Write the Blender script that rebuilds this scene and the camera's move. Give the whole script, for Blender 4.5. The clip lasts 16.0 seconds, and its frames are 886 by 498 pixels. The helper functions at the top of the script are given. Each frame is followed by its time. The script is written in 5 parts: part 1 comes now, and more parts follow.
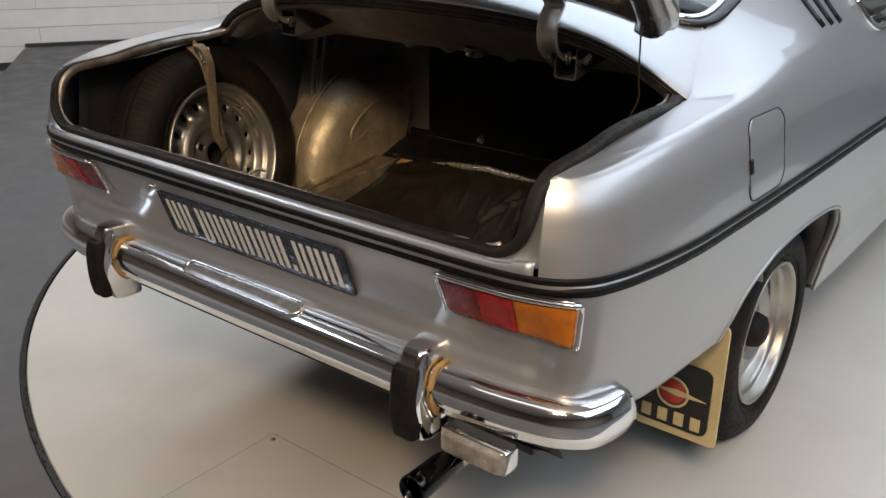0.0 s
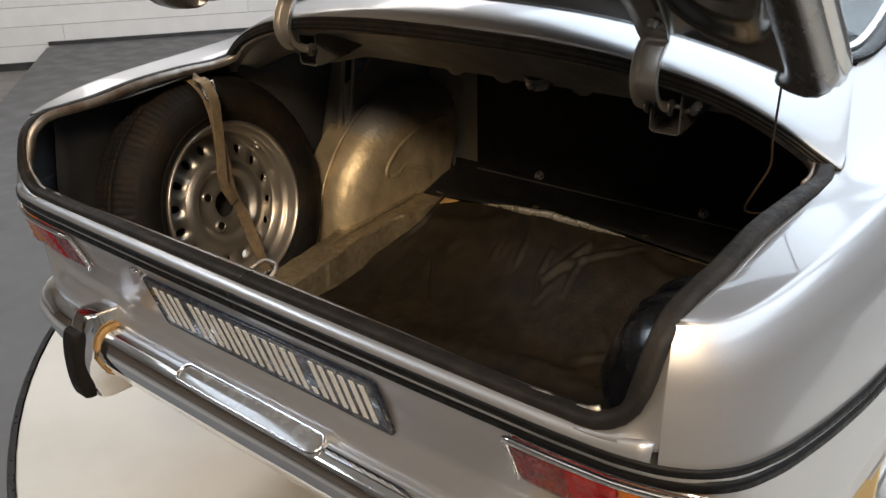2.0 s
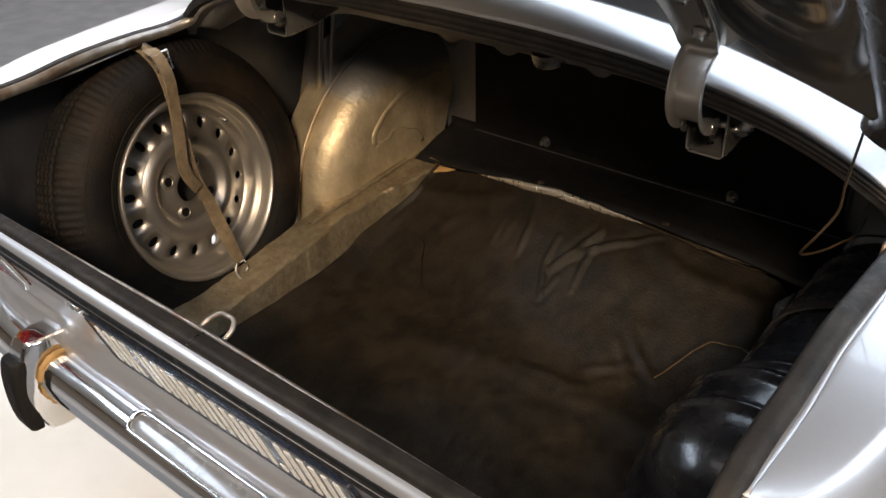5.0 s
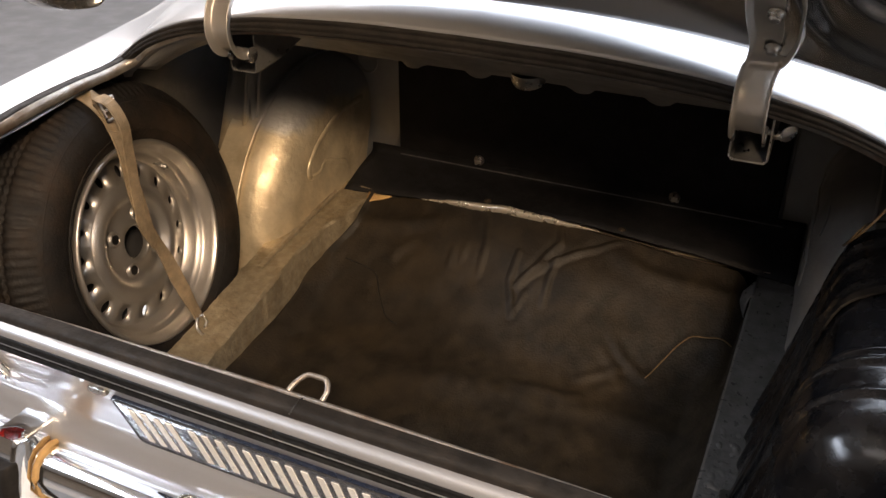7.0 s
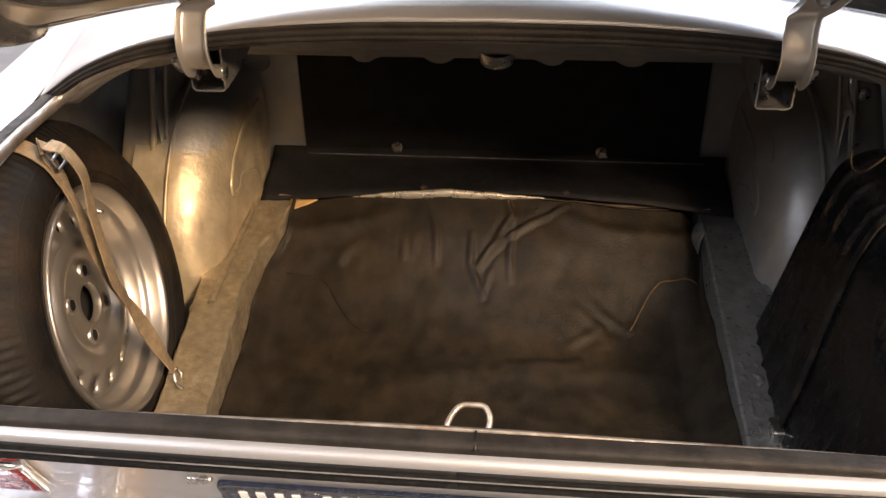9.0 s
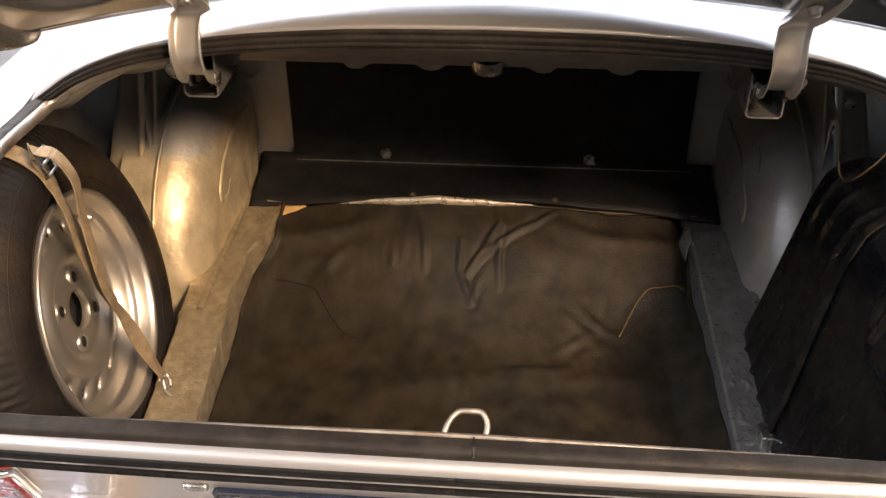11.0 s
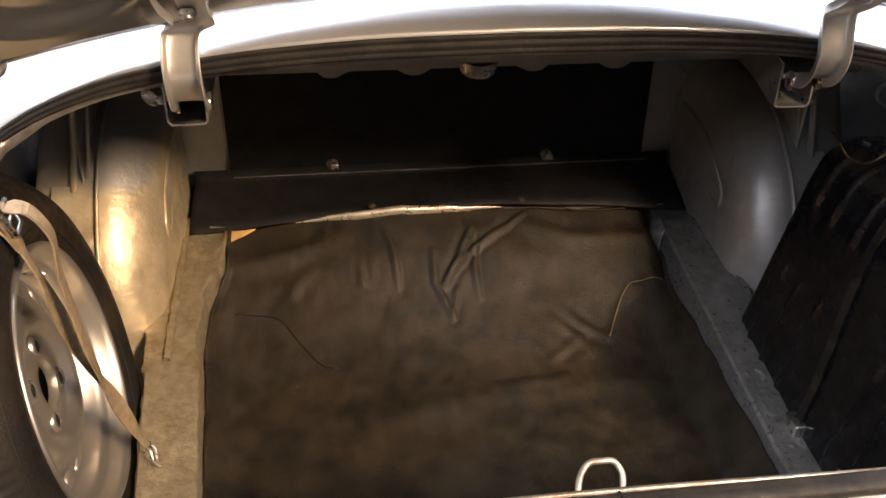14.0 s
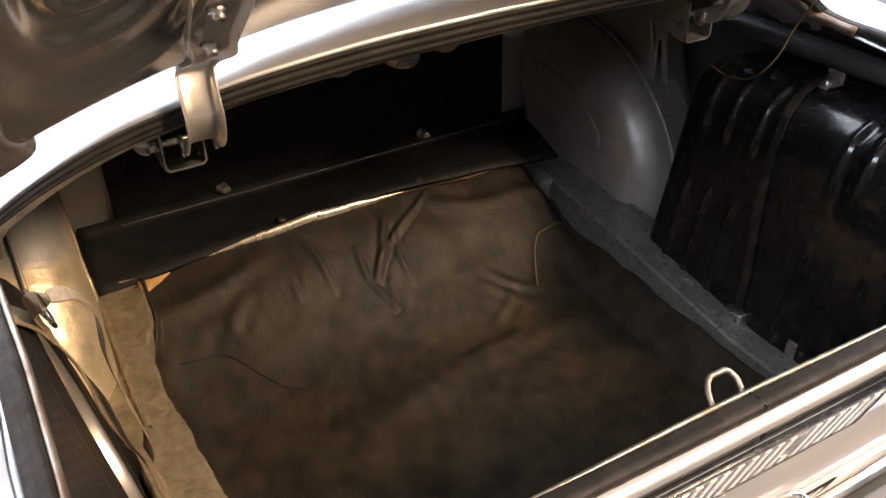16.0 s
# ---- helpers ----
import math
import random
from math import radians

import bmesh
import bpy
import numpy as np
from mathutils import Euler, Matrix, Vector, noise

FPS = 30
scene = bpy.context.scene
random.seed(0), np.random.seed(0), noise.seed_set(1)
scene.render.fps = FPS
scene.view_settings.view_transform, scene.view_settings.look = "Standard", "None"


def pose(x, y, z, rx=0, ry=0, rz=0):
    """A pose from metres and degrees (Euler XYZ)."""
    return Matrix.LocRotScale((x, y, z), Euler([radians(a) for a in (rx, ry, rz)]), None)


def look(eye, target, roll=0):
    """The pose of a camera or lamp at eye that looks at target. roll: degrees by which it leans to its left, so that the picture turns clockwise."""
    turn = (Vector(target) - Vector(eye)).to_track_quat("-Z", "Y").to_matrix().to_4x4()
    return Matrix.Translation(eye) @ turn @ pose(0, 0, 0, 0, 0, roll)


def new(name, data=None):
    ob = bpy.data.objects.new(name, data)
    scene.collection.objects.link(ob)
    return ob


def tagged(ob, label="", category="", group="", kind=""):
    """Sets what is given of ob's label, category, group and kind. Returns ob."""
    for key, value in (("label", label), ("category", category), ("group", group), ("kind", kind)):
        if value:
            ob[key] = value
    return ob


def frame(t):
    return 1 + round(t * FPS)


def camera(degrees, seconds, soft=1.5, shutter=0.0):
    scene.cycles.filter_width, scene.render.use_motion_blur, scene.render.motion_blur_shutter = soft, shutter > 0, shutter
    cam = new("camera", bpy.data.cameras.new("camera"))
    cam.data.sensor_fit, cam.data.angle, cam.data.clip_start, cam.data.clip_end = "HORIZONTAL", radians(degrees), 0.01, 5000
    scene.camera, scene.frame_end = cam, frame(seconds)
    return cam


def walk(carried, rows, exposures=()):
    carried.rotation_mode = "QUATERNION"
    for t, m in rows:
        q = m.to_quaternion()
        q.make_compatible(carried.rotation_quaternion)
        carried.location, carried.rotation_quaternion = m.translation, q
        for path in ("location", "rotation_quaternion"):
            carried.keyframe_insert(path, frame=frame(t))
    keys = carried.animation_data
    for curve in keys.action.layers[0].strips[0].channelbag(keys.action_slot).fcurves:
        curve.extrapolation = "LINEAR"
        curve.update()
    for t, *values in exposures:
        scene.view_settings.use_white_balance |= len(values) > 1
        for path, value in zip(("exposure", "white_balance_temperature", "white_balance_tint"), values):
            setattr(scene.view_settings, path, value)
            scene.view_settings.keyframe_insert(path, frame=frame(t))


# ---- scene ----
cam = camera(52.6, 16.0)
PATH = [
    (0, (1.2618, -1.0032, 1.2751), (0.0845, 0.5026, 0.5068), 0.5),
    (0.5, (1.1876, -0.9198, 1.2638), (-0.0484, 0.5304, 0.4820), -0.5),
    (1, (1.0712, -0.8055, 1.2659), (-0.1679, 0.6304, 0.4594), -0.4),
    (1.5, (1.0022, -0.7468, 1.2751), (-0.2256, 0.6911, 0.4584), -1.9),
    (2, (0.9620, -0.6788, 1.3060), (-0.2709, 0.7560, 0.4923), -1.1),
    (2.5, (0.9249, -0.6005, 1.3483), (-0.2925, 0.8353, 0.5129), -0.7),
    (3, (0.8961, -0.5263, 1.3771), (-0.3440, 0.7622, 0.3533), -3.3),
    (3.5, (0.8693, -0.4687, 1.3977), (-0.3327, 0.7941, 0.3008), -3.3),
    (4, (0.8498, -0.4264, 1.3926), (-0.3687, 0.8559, 0.3368), -1.9),
    (4.2, (0.8394, -0.4141, 1.3854), (-0.3842, 0.8776, 0.3461), -1.8),
    (6.3, (0.6283, -0.5747, 1.3977), (-0.3100, 0.9249, 0.3420), 0.3),
    (6.5, (0.5953, -0.5892, 1.3936), (-0.3090, 0.9425, 0.3553), 0.5),
    (7, (0.4717, -0.6108, 1.3987), (-0.2853, 1.0156, 0.3852), 0.2),
    (7.5, (0.3533, -0.6118, 1.4060), (-0.2843, 1.0609, 0.3873), -0.4),
    (8, (0.2410, -0.6221, 1.4070), (-0.1802, 1.1042, 0.3656), -0.4),
    (8.5, (0.1174, -0.6510, 1.4111), (-0.1710, 1.0805, 0.3337), -0.8),
    (9, (0.0608, -0.6541, 1.4101), (-0.1329, 1.0918, 0.3327), -1.1),
    (9.2, (0.0546, -0.6468, 1.4039), (-0.0896, 1.1114, 0.3399), -1.1),
    (11.3, (0.0422, -0.6623, 1.4163), (-0.1009, 1.0949, 0.3512), -0.0),
    (11.5, (0.0412, -0.6654, 1.4193), (-0.0855, 1.0897, 0.3481), 0.3),
    (12, (0.0196, -0.6674, 1.4163), (-0.0505, 1.0990, 0.3584), -0.2),
    (12.5, (-0.0206, -0.6633, 1.4111), (-0.0422, 1.1021, 0.3492), -0.4),
    (13, (-0.0639, -0.6314, 1.4070), (-0.0937, 1.1320, 0.3430), -0.2),
    (13.5, (-0.1524, -0.5737, 1.4060), (-0.0793, 1.1866, 0.3378), -0.4),
    (14, (-0.2204, -0.5294, 1.3998), (0.0144, 1.1989, 0.3028), 0.9),
    (14.5, (-0.3121, -0.5160, 1.4008), (0.0628, 1.1701, 0.2781), 1.4),
    (15, (-0.4501, -0.5202, 1.4070), (0.0999, 1.1124, 0.2771), -1.2),
    (15.5, (-0.5356, -0.4903, 1.4090), (0.1751, 1.0815, 0.2833), -0.2),
    (16, (-0.5789, -0.4367, 1.4183), (0.2482, 1.0763, 0.2905), -1.9),
]
walk(cam, [(t, look(eye, target, roll)) for t, eye, target, roll in PATH],
     exposures=[(0, -1.50, 6050, 12), (1, -1.45, 6180, 12), (2.5, -1.0, 6040, 11), (3.5, -0.80, 5900, 11), (6.5, -0.40, 6200, 16), (8, 0.02, 6400, 18), (9, 0.30, 6430, 19), (12.5, 0.45, 6480, 19), (14, 0.50, 6360, 19), (14.5, 0.54, 6420, 20), (15.1, 0.56, 6500, 20), (15.6, 0.33, 6440, 20), (16, 0.22, 6380, 19)])

# ---- light ----
world = bpy.data.worlds.new("showroom_air")
scene.world = world
world.use_nodes = True
world.node_tree.nodes["Background"].inputs[0].default_value = (0.9, 0.95, 1.0, 1)
world.node_tree.nodes["Background"].inputs[1].default_value = 0.05


def area_lamp(name, eye, target, sx, sy, watts, colour):
    data = bpy.data.lights.new(name, "AREA")
    data.shape, data.size, data.size_y, data.energy, data.color = "RECTANGLE", sx, sy, watts, colour
    ob = new(name, data)
    ob.matrix_world = look(eye, target)
    return ob


COOL, WARM = (0.82, 0.92, 1.0), (1.0, 0.74, 0.46)
area_lamp("unseen_panel_lamp", (-0.05, 3.25, 3.42), (-0.05, 3.25, 0), 4.4, 4.9, 430, COOL)
# Unseen panel added at the left; its strength lifts the block wall.
area_lamp("unseen_panel_lamp", (-3.4, 2.2, 3.42), (-3.4, 2.2, 0), 1.2, 5.0, 190, (1.0, 0.91, 0.81))
# Unseen panel added at the right to brighten the car's side.
area_lamp("unseen_panel_lamp", (4.0, 1.2, 3.42), (4.0, 1.2, 0), 2.4, 6.0, 420, COOL)
area_lamp("warm_ceiling_lamp", (2.1, -2.5, 3.3), (-0.3, 0.6, 0.6), 0.8, 0.6, 320, WARM)
# Cool light from behind left; its source is unseen, a panel is assumed.
area_lamp("unseen_panel_lamp", (-3.2, -1.8, 3.42), (-3.2, -1.8, 0), 1.0, 2.2, 180, COOL)
# Strip added out of view for highlights on the bumper.
area_lamp("unseen_panel_lamp", (0.3, -1.9, 3.42), (0.3, -1.9, 0), 2.6, 0.5, 15, (1.0, 0.93, 0.84))


# ---- materials ----
def material(name, colour, rough=0.5, metal=0.0, vary=0.12, scale=8.0, bump=0.0, bump_scale=60.0, coat=0.0, rough_vary=0.1,
             tint=None, tint_scale=3.0, tint_amount=0.0, piece=0.0, coat_rough=0.05, spec=0.5):
    m = bpy.data.materials.new(name)
    m.use_nodes = True
    n, l = m.node_tree.nodes, m.node_tree.links
    b = n["Principled BSDF"]
    b.inputs["Metallic"].default_value = metal
    b.inputs["Coat Weight"].default_value, b.inputs["Coat Roughness"].default_value = coat, coat_rough
    b.inputs["Specular IOR Level"].default_value = spec
    tc = n.new("ShaderNodeTexCoord")
    no = n.new("ShaderNodeTexNoise")
    no.inputs["Scale"].default_value, no.inputs["Detail"].default_value = scale, 6
    l.new(tc.outputs["Object"], no.inputs["Vector"])
    mr = n.new("ShaderNodeMapRange")
    mr.interpolation_type = "SMOOTHSTEP"
    mr.inputs["From Min"].default_value, mr.inputs["From Max"].default_value = 0.3, 0.7
    mr.inputs["To Min"].default_value, mr.inputs["To Max"].default_value = 1 - vary, 1 + vary
    l.new(no.outputs["Fac"], mr.inputs["Value"])
    mix = n.new("ShaderNodeMix")
    mix.data_type, mix.blend_type = "RGBA", "MULTIPLY"
    mix.inputs["Factor"].default_value = 1
    mix.inputs["A"].default_value = (*colour, 1)
    l.new(mr.outputs["Result"], mix.inputs["B"])
    out = mix.outputs["Result"]
    if tint:
        n2 = n.new("ShaderNodeTexNoise")
        n2.inputs["Scale"].default_value, n2.inputs["Detail"].default_value, n2.inputs["Roughness"].default_value = tint_scale, 8, 0.65
        l.new(tc.outputs["Object"], n2.inputs["Vector"])
        r2 = n.new("ShaderNodeMapRange")
        r2.interpolation_type = "SMOOTHSTEP"
        r2.inputs["From Min"].default_value, r2.inputs["From Max"].default_value = 0.45, 0.72
        r2.inputs["To Max"].default_value = tint_amount
        l.new(n2.outputs["Fac"], r2.inputs["Value"])
        m2 = n.new("ShaderNodeMix")
        m2.data_type = "RGBA"
        l.new(r2.outputs["Result"], m2.inputs["Factor"])
        l.new(out, m2.inputs["A"])
        m2.inputs["B"].default_value = (*tint, 1)
        out = m2.outputs["Result"]
    if piece:
        oi = n.new("ShaderNodeObjectInfo")
        r3 = n.new("ShaderNodeMapRange")
        r3.inputs["To Min"].default_value, r3.inputs["To Max"].default_value = 1 - piece, 1 + piece
        l.new(oi.outputs["Random"], r3.inputs["Value"])
        m3 = n.new("ShaderNodeMix")
        m3.data_type, m3.blend_type = "RGBA", "MULTIPLY"
        m3.inputs["Factor"].default_value = 1
        l.new(out, m3.inputs["A"])
        l.new(r3.outputs["Result"], m3.inputs["B"])
        out = m3.outputs["Result"]
    l.new(out, b.inputs["Base Color"])
    rr = n.new("ShaderNodeMapRange")
    rr.interpolation_type = "SMOOTHSTEP"
    rr.inputs["From Min"].default_value, rr.inputs["From Max"].default_value = 0.3, 0.7
    rr.inputs["To Min"].default_value, rr.inputs["To Max"].default_value = max(0.02, rough - rough_vary), min(1, rough + rough_vary)
    n4 = n.new("ShaderNodeTexNoise")
    n4.inputs["Scale"].default_value, n4.inputs["Detail"].default_value = scale * 2.3, 5
    l.new(tc.outputs["Object"], n4.inputs["Vector"])
    l.new(n4.outputs["Fac"], rr.inputs["Value"])
    l.new(rr.outputs["Result"], b.inputs["Roughness"])
    if bump:
        n3 = n.new("ShaderNodeTexNoise")
        n3.inputs["Scale"].default_value, n3.inputs["Detail"].default_value = bump_scale, 6
        l.new(tc.outputs["Object"], n3.inputs["Vector"])
        bp = n.new("ShaderNodeBump")
        bp.inputs["Strength"].default_value, bp.inputs["Distance"].default_value = min(1, bump), 0.004
        l.new(n3.outputs["Fac"], bp.inputs["Height"])
        l.new(bp.outputs["Normal"], b.inputs["Normal"])
    return m


PAINT = material("silver_metallic_paint", (0.44, 0.442, 0.45), 0.40, 0.68, 0.03, 900, coat=0.8, rough_vary=0.03, coat_rough=0.03)
PAINT_IN = material("dull_silver_paint", (0.36, 0.358, 0.35), 0.45, 0.5, 0.08, 14, 0.15, 90, tint=(0.26, 0.23, 0.18), tint_scale=4, tint_amount=0.3)
UNDERSEAL = material("silver_painted_underseal", (0.58, 0.49, 0.33), 0.43, 0.58, 0.14, 20, 0.42, 85, tint=(0.26, 0.18, 0.085), tint_scale=16, tint_amount=0.35)
RAIL = material("underseal_coated_rail", (0.40, 0.335, 0.225), 0.38, 0.6, 0.16, 60, 0.9, 95, tint=(0.18, 0.125, 0.06), tint_scale=28, tint_amount=0.5)
RAIL_GREY = material("grey_seam_sealed_rail", (0.235, 0.232, 0.225), 0.36, 0.55, 0.16, 45, 0.35, 130, tint=(0.10, 0.09, 0.075), tint_scale=14, tint_amount=0.35)
HOUSE_GREY = material("grey_painted_wheel_house", (0.36, 0.355, 0.345), 0.42, 0.5, 0.12, 14, 0.25, 80, tint=(0.15, 0.13, 0.10), tint_scale=5, tint_amount=0.35)


def grey_above(m, height, grey):
    """Turns a colour to a given grey above a ragged height."""
    n, l = m.node_tree.nodes, m.node_tree.links
    b = n["Principled BSDF"]
    coat = b.inputs["Base Color"].links[0].from_socket
    tc, sep = n.new("ShaderNodeTexCoord"), n.new("ShaderNodeSeparateXYZ")
    l.new(tc.outputs["Object"], sep.inputs[0])
    no = n.new("ShaderNodeTexNoise")
    no.inputs["Scale"].default_value, no.inputs["Detail"].default_value = 9.0, 5
    l.new(tc.outputs["Object"], no.inputs["Vector"])
    add = n.new("ShaderNodeMath")
    add.operation = "MULTIPLY_ADD"
    add.inputs[1].default_value = 0.16
    l.new(no.outputs["Fac"], add.inputs[0])
    l.new(sep.outputs["Z"], add.inputs[2])
    r = n.new("ShaderNodeMapRange")
    r.interpolation_type = "SMOOTHSTEP"
    r.inputs["From Min"].default_value, r.inputs["From Max"].default_value = height + 0.06, height + 0.11
    l.new(add.outputs[0], r.inputs["Value"])
    mix = n.new("ShaderNodeMix")
    mix.data_type = "RGBA"
    l.new(r.outputs["Result"], mix.inputs["Factor"])
    l.new(coat, mix.inputs["A"])
    mix.inputs["B"].default_value = (*grey, 1)
    l.new(mix.outputs["Result"], b.inputs["Base Color"])


grey_above(UNDERSEAL, 0.715, (0.34, 0.335, 0.325))
DARK_METAL = material("dark_grey_painted_metal", (0.045, 0.045, 0.047), 0.5, 0.3, 0.25, 10, 0.2, 70)
BLACK_BOARD = material("black_hardboard", (0.012, 0.012, 0.013), 0.55, 0, 0.3, 25, 0.2, 150, tint=(0.015, 0.012, 0.009), tint_scale=6, tint_amount=0.3, spec=0.16)
TANK_BLACK = material("black_tank_enamel", (0.0065, 0.0066, 0.0078), 0.24, 0.0, 0.3, 20, 0.06, 160, coat=0.25, tint=(0.05, 0.048, 0.046), tint_scale=60, tint_amount=0.10, spec=0.35, coat_rough=0.12)
CHROME = material("chrome", (0.90, 0.90, 0.90), 0.07, 1.0, 0.03, 6, rough_vary=0.03)
STEEL = material("worn_bare_steel", (0.55, 0.54, 0.52), 0.33, 0.95, 0.15, 40, 0.15, 160, tint=(0.22, 0.15, 0.08), tint_scale=30, tint_amount=0.35)
RIM_SILVER = material("silver_wheel_paint", (0.46, 0.435, 0.395), 0.36, 0.85, 0.03, 30, rough_vary=0.03, tint=(0.28, 0.23, 0.17), tint_scale=5, tint_amount=0.25)
RUBBER = material("tyre_rubber", (0.010, 0.009, 0.008), 0.64, 0, 0.25, 25, 0.3, 200, tint=(0.044, 0.028, 0.015), tint_scale=7, tint_amount=0.55, spec=0.2)
SEAL = material("weathered_black_rubber_seal", (0.017, 0.015, 0.013), 0.58, 0, 0.3, 40, 0.25, 180, spec=0.20, tint=(0.045, 0.036, 0.028), tint_scale=14, tint_amount=0.35)
BELT = material("satin_black_tape", (0.006, 0.006, 0.006), 0.55, 0, 0.2, 40, spec=0.2)
DARK_CHROME = material("smoked_black_chrome", (0.035, 0.035, 0.037), 0.10, 1.0, 0.1, 20)
BRIGHT = material("bright_bare_metal", (0.80, 0.72, 0.58), 0.32, 0.75, 0.1, 30)
GRIMY_STEEL = material("scuffed_rusty_edge", (0.36, 0.33, 0.29), 0.42, 0.7, 0.2, 40, 0.2, 160, tint=(0.16, 0.07, 0.02), tint_scale=9, tint_amount=0.9)
BRACKET_GREY = material("crease_highlight", (0.16, 0.155, 0.15), 0.45, 0.4, 0.3, 60)
BLACK_TRIM = material("black_trim", (0.008, 0.008, 0.008), 0.35, 0, 0.2, 40)
MAT = material("brown_black_vinyl", (0.0185, 0.0142, 0.0090), 0.56, 0, 0.32, 26, 0.35, 240, tint=(0.038, 0.0262, 0.0130), tint_scale=6.5, tint_amount=0.6, rough_vary=0.08, spec=0.30)
TORN = material("brown_torn_backing", (0.036, 0.0235, 0.010), 0.75, 0, 0.25, 60, 0.4, 300)
CABLE_BROWN = material("brown_cable_sheath", (0.055, 0.036, 0.018), 0.6, 0, 0.4, 12)
TAN_THREAD = material("tan_thread", (0.17, 0.108, 0.046), 0.8, 0, 0.3, 60)
CANVAS = material("tan_webbing", (0.23, 0.17, 0.10), 0.8, 0, 0.2, 60, 0.5, 500)
HESSIAN = material("tan_backing", (0.42, 0.26, 0.10), 0.8, 0, 0.2, 50, 0.4, 300)
CREAM = material("cream_rubber", (0.62, 0.50, 0.27), 0.55, 0, 0.08, 20)
RED_LENS = material("red_lens", (0.34, 0.012, 0.010), 0.25, 0, 0.2, 30, coat=0.2, spec=0.3)
AMBER_LENS = material("amber_lens", (0.52, 0.155, 0.010), 0.25, 0, 0.2, 30, coat=0.2, spec=0.3)
CLEAR_LENS = material("clear_ribbed_lens", (0.34, 0.32, 0.29), 0.18, 0.2, 0.3, 30, coat=0.6)
RED = material("red_print", (0.55, 0.06, 0.03), 0.45)
PLATE_BLUE = material("dark_blue_plate", (0.010, 0.016, 0.035), 0.25, 0, 0.15, 30, coat=0.5)
WHITE = material("white_plate_paint", (0.82, 0.82, 0.80), 0.35, 0, 0.04, 40)
TURN = material("off_white_painted_turntable", (0.60, 0.57, 0.51), 0.32, 0, 0.04, 1.6, 0.05, 40, rough_vary=0.04, tint=(0.51, 0.475, 0.41), tint_scale=2.4, tint_amount=0.45)
GREY_FLOOR = material("grey_painted_platform", (0.105, 0.104, 0.104), 0.55, 0, 0.06, 3, 0.1, 90)
LOW_FLOOR = material("worn_concrete", (0.22, 0.20, 0.18), 0.55, 0, 0.12, 3, 0.15, 60)
WALL = material("white_painted_block", (0.80, 0.78, 0.75), 0.6, 0, 0.03, 6, 0.3, 45, piece=0.03)
JOINT = material("grey_mortar", (0.45, 0.44, 0.42), 0.85, 0, 0.1, 30)
TAUPE = material("taupe_unseen_wall", (0.26, 0.205, 0.15), 0.7, 0, 0.06, 4, 0.1, 60)
PLASTER = material("white_plaster", (0.78, 0.77, 0.75), 0.7, 0, 0.04, 4, 0.1, 60)
GLASS = bpy.data.materials.new("window_glass")
GLASS.use_nodes = True
_g = GLASS.node_tree.nodes["Principled BSDF"]
_g.inputs["Base Color"].default_value = (0.85, 0.9, 0.88, 1)
_g.inputs["Roughness"].default_value, _g.inputs["Transmission Weight"].default_value, _g.inputs["IOR"].default_value = 0.02, 1.0, 1.45


# ---- mesh helpers ----
def link(name, verts, faces, mat, parent=None, label="", smooth=True):
    me = bpy.data.meshes.new(name)
    me.from_pydata([tuple(map(float, v)) for v in verts], [], [tuple(f) for f in faces])
    me.validate()
    me.polygons.foreach_set("use_smooth", [smooth] * len(me.polygons))
    me.materials.append(mat)
    ob = new(name, me)
    if parent:
        ob.parent = parent
    if label:
        tagged(ob, label)
    return ob


def grid(rows, wrap=False):
    """Vertices and quads of a net of points; wrap closes each row."""
    rows = [list(r) for r in rows]
    n, verts, faces = len(rows[0]), [p for r in rows for p in r], []
    for i in range(len(rows) - 1):
        for j in range(n if wrap else n - 1):
            k = (j + 1) % n
            faces.append((i * n + j, i * n + k, (i + 1) * n + k, (i + 1) * n + j))
    return verts, faces


def thick(ob, depth, offset=-1, rim=True):
    mod = ob.modifiers.new("thickness", "SOLIDIFY")
    mod.thickness, mod.offset, mod.use_rim = depth, offset, rim
    return ob


def soft(ob, width, segments=2, angle=30):
    mod = ob.modifiers.new("edge", "BEVEL")
    mod.width, mod.segments, mod.limit_method, mod.angle_limit = width, segments, "ANGLE", radians(angle)
    ob.data.polygons.foreach_set("use_smooth", [True] * len(ob.data.polygons))
    ob.data.set_sharp_from_angle(angle=radians(40))
    return ob


def smooth_curve(points, n):
    """n points on a smooth line through the points given."""
    p = np.array(points, float)
    s = np.r_[0, np.cumsum(np.linalg.norm(np.diff(p, axis=0), axis=1))]
    d = np.gradient(p, s, axis=0)
    out = []
    for u in np.linspace(0, s[-1], n):
        i = min(max(int(np.searchsorted(s, u) - 1), 0), len(s) - 2)
        h = s[i + 1] - s[i]
        a = (u - s[i]) / h
        out.append((2 * a**3 - 3 * a**2 + 1) * p[i] + (a**3 - 2 * a**2 + a) * h * d[i] + (3 * a**2 - 2 * a**3) * p[i + 1] + (a**3 - a**2) * h * d[i + 1])
    return np.array(out)


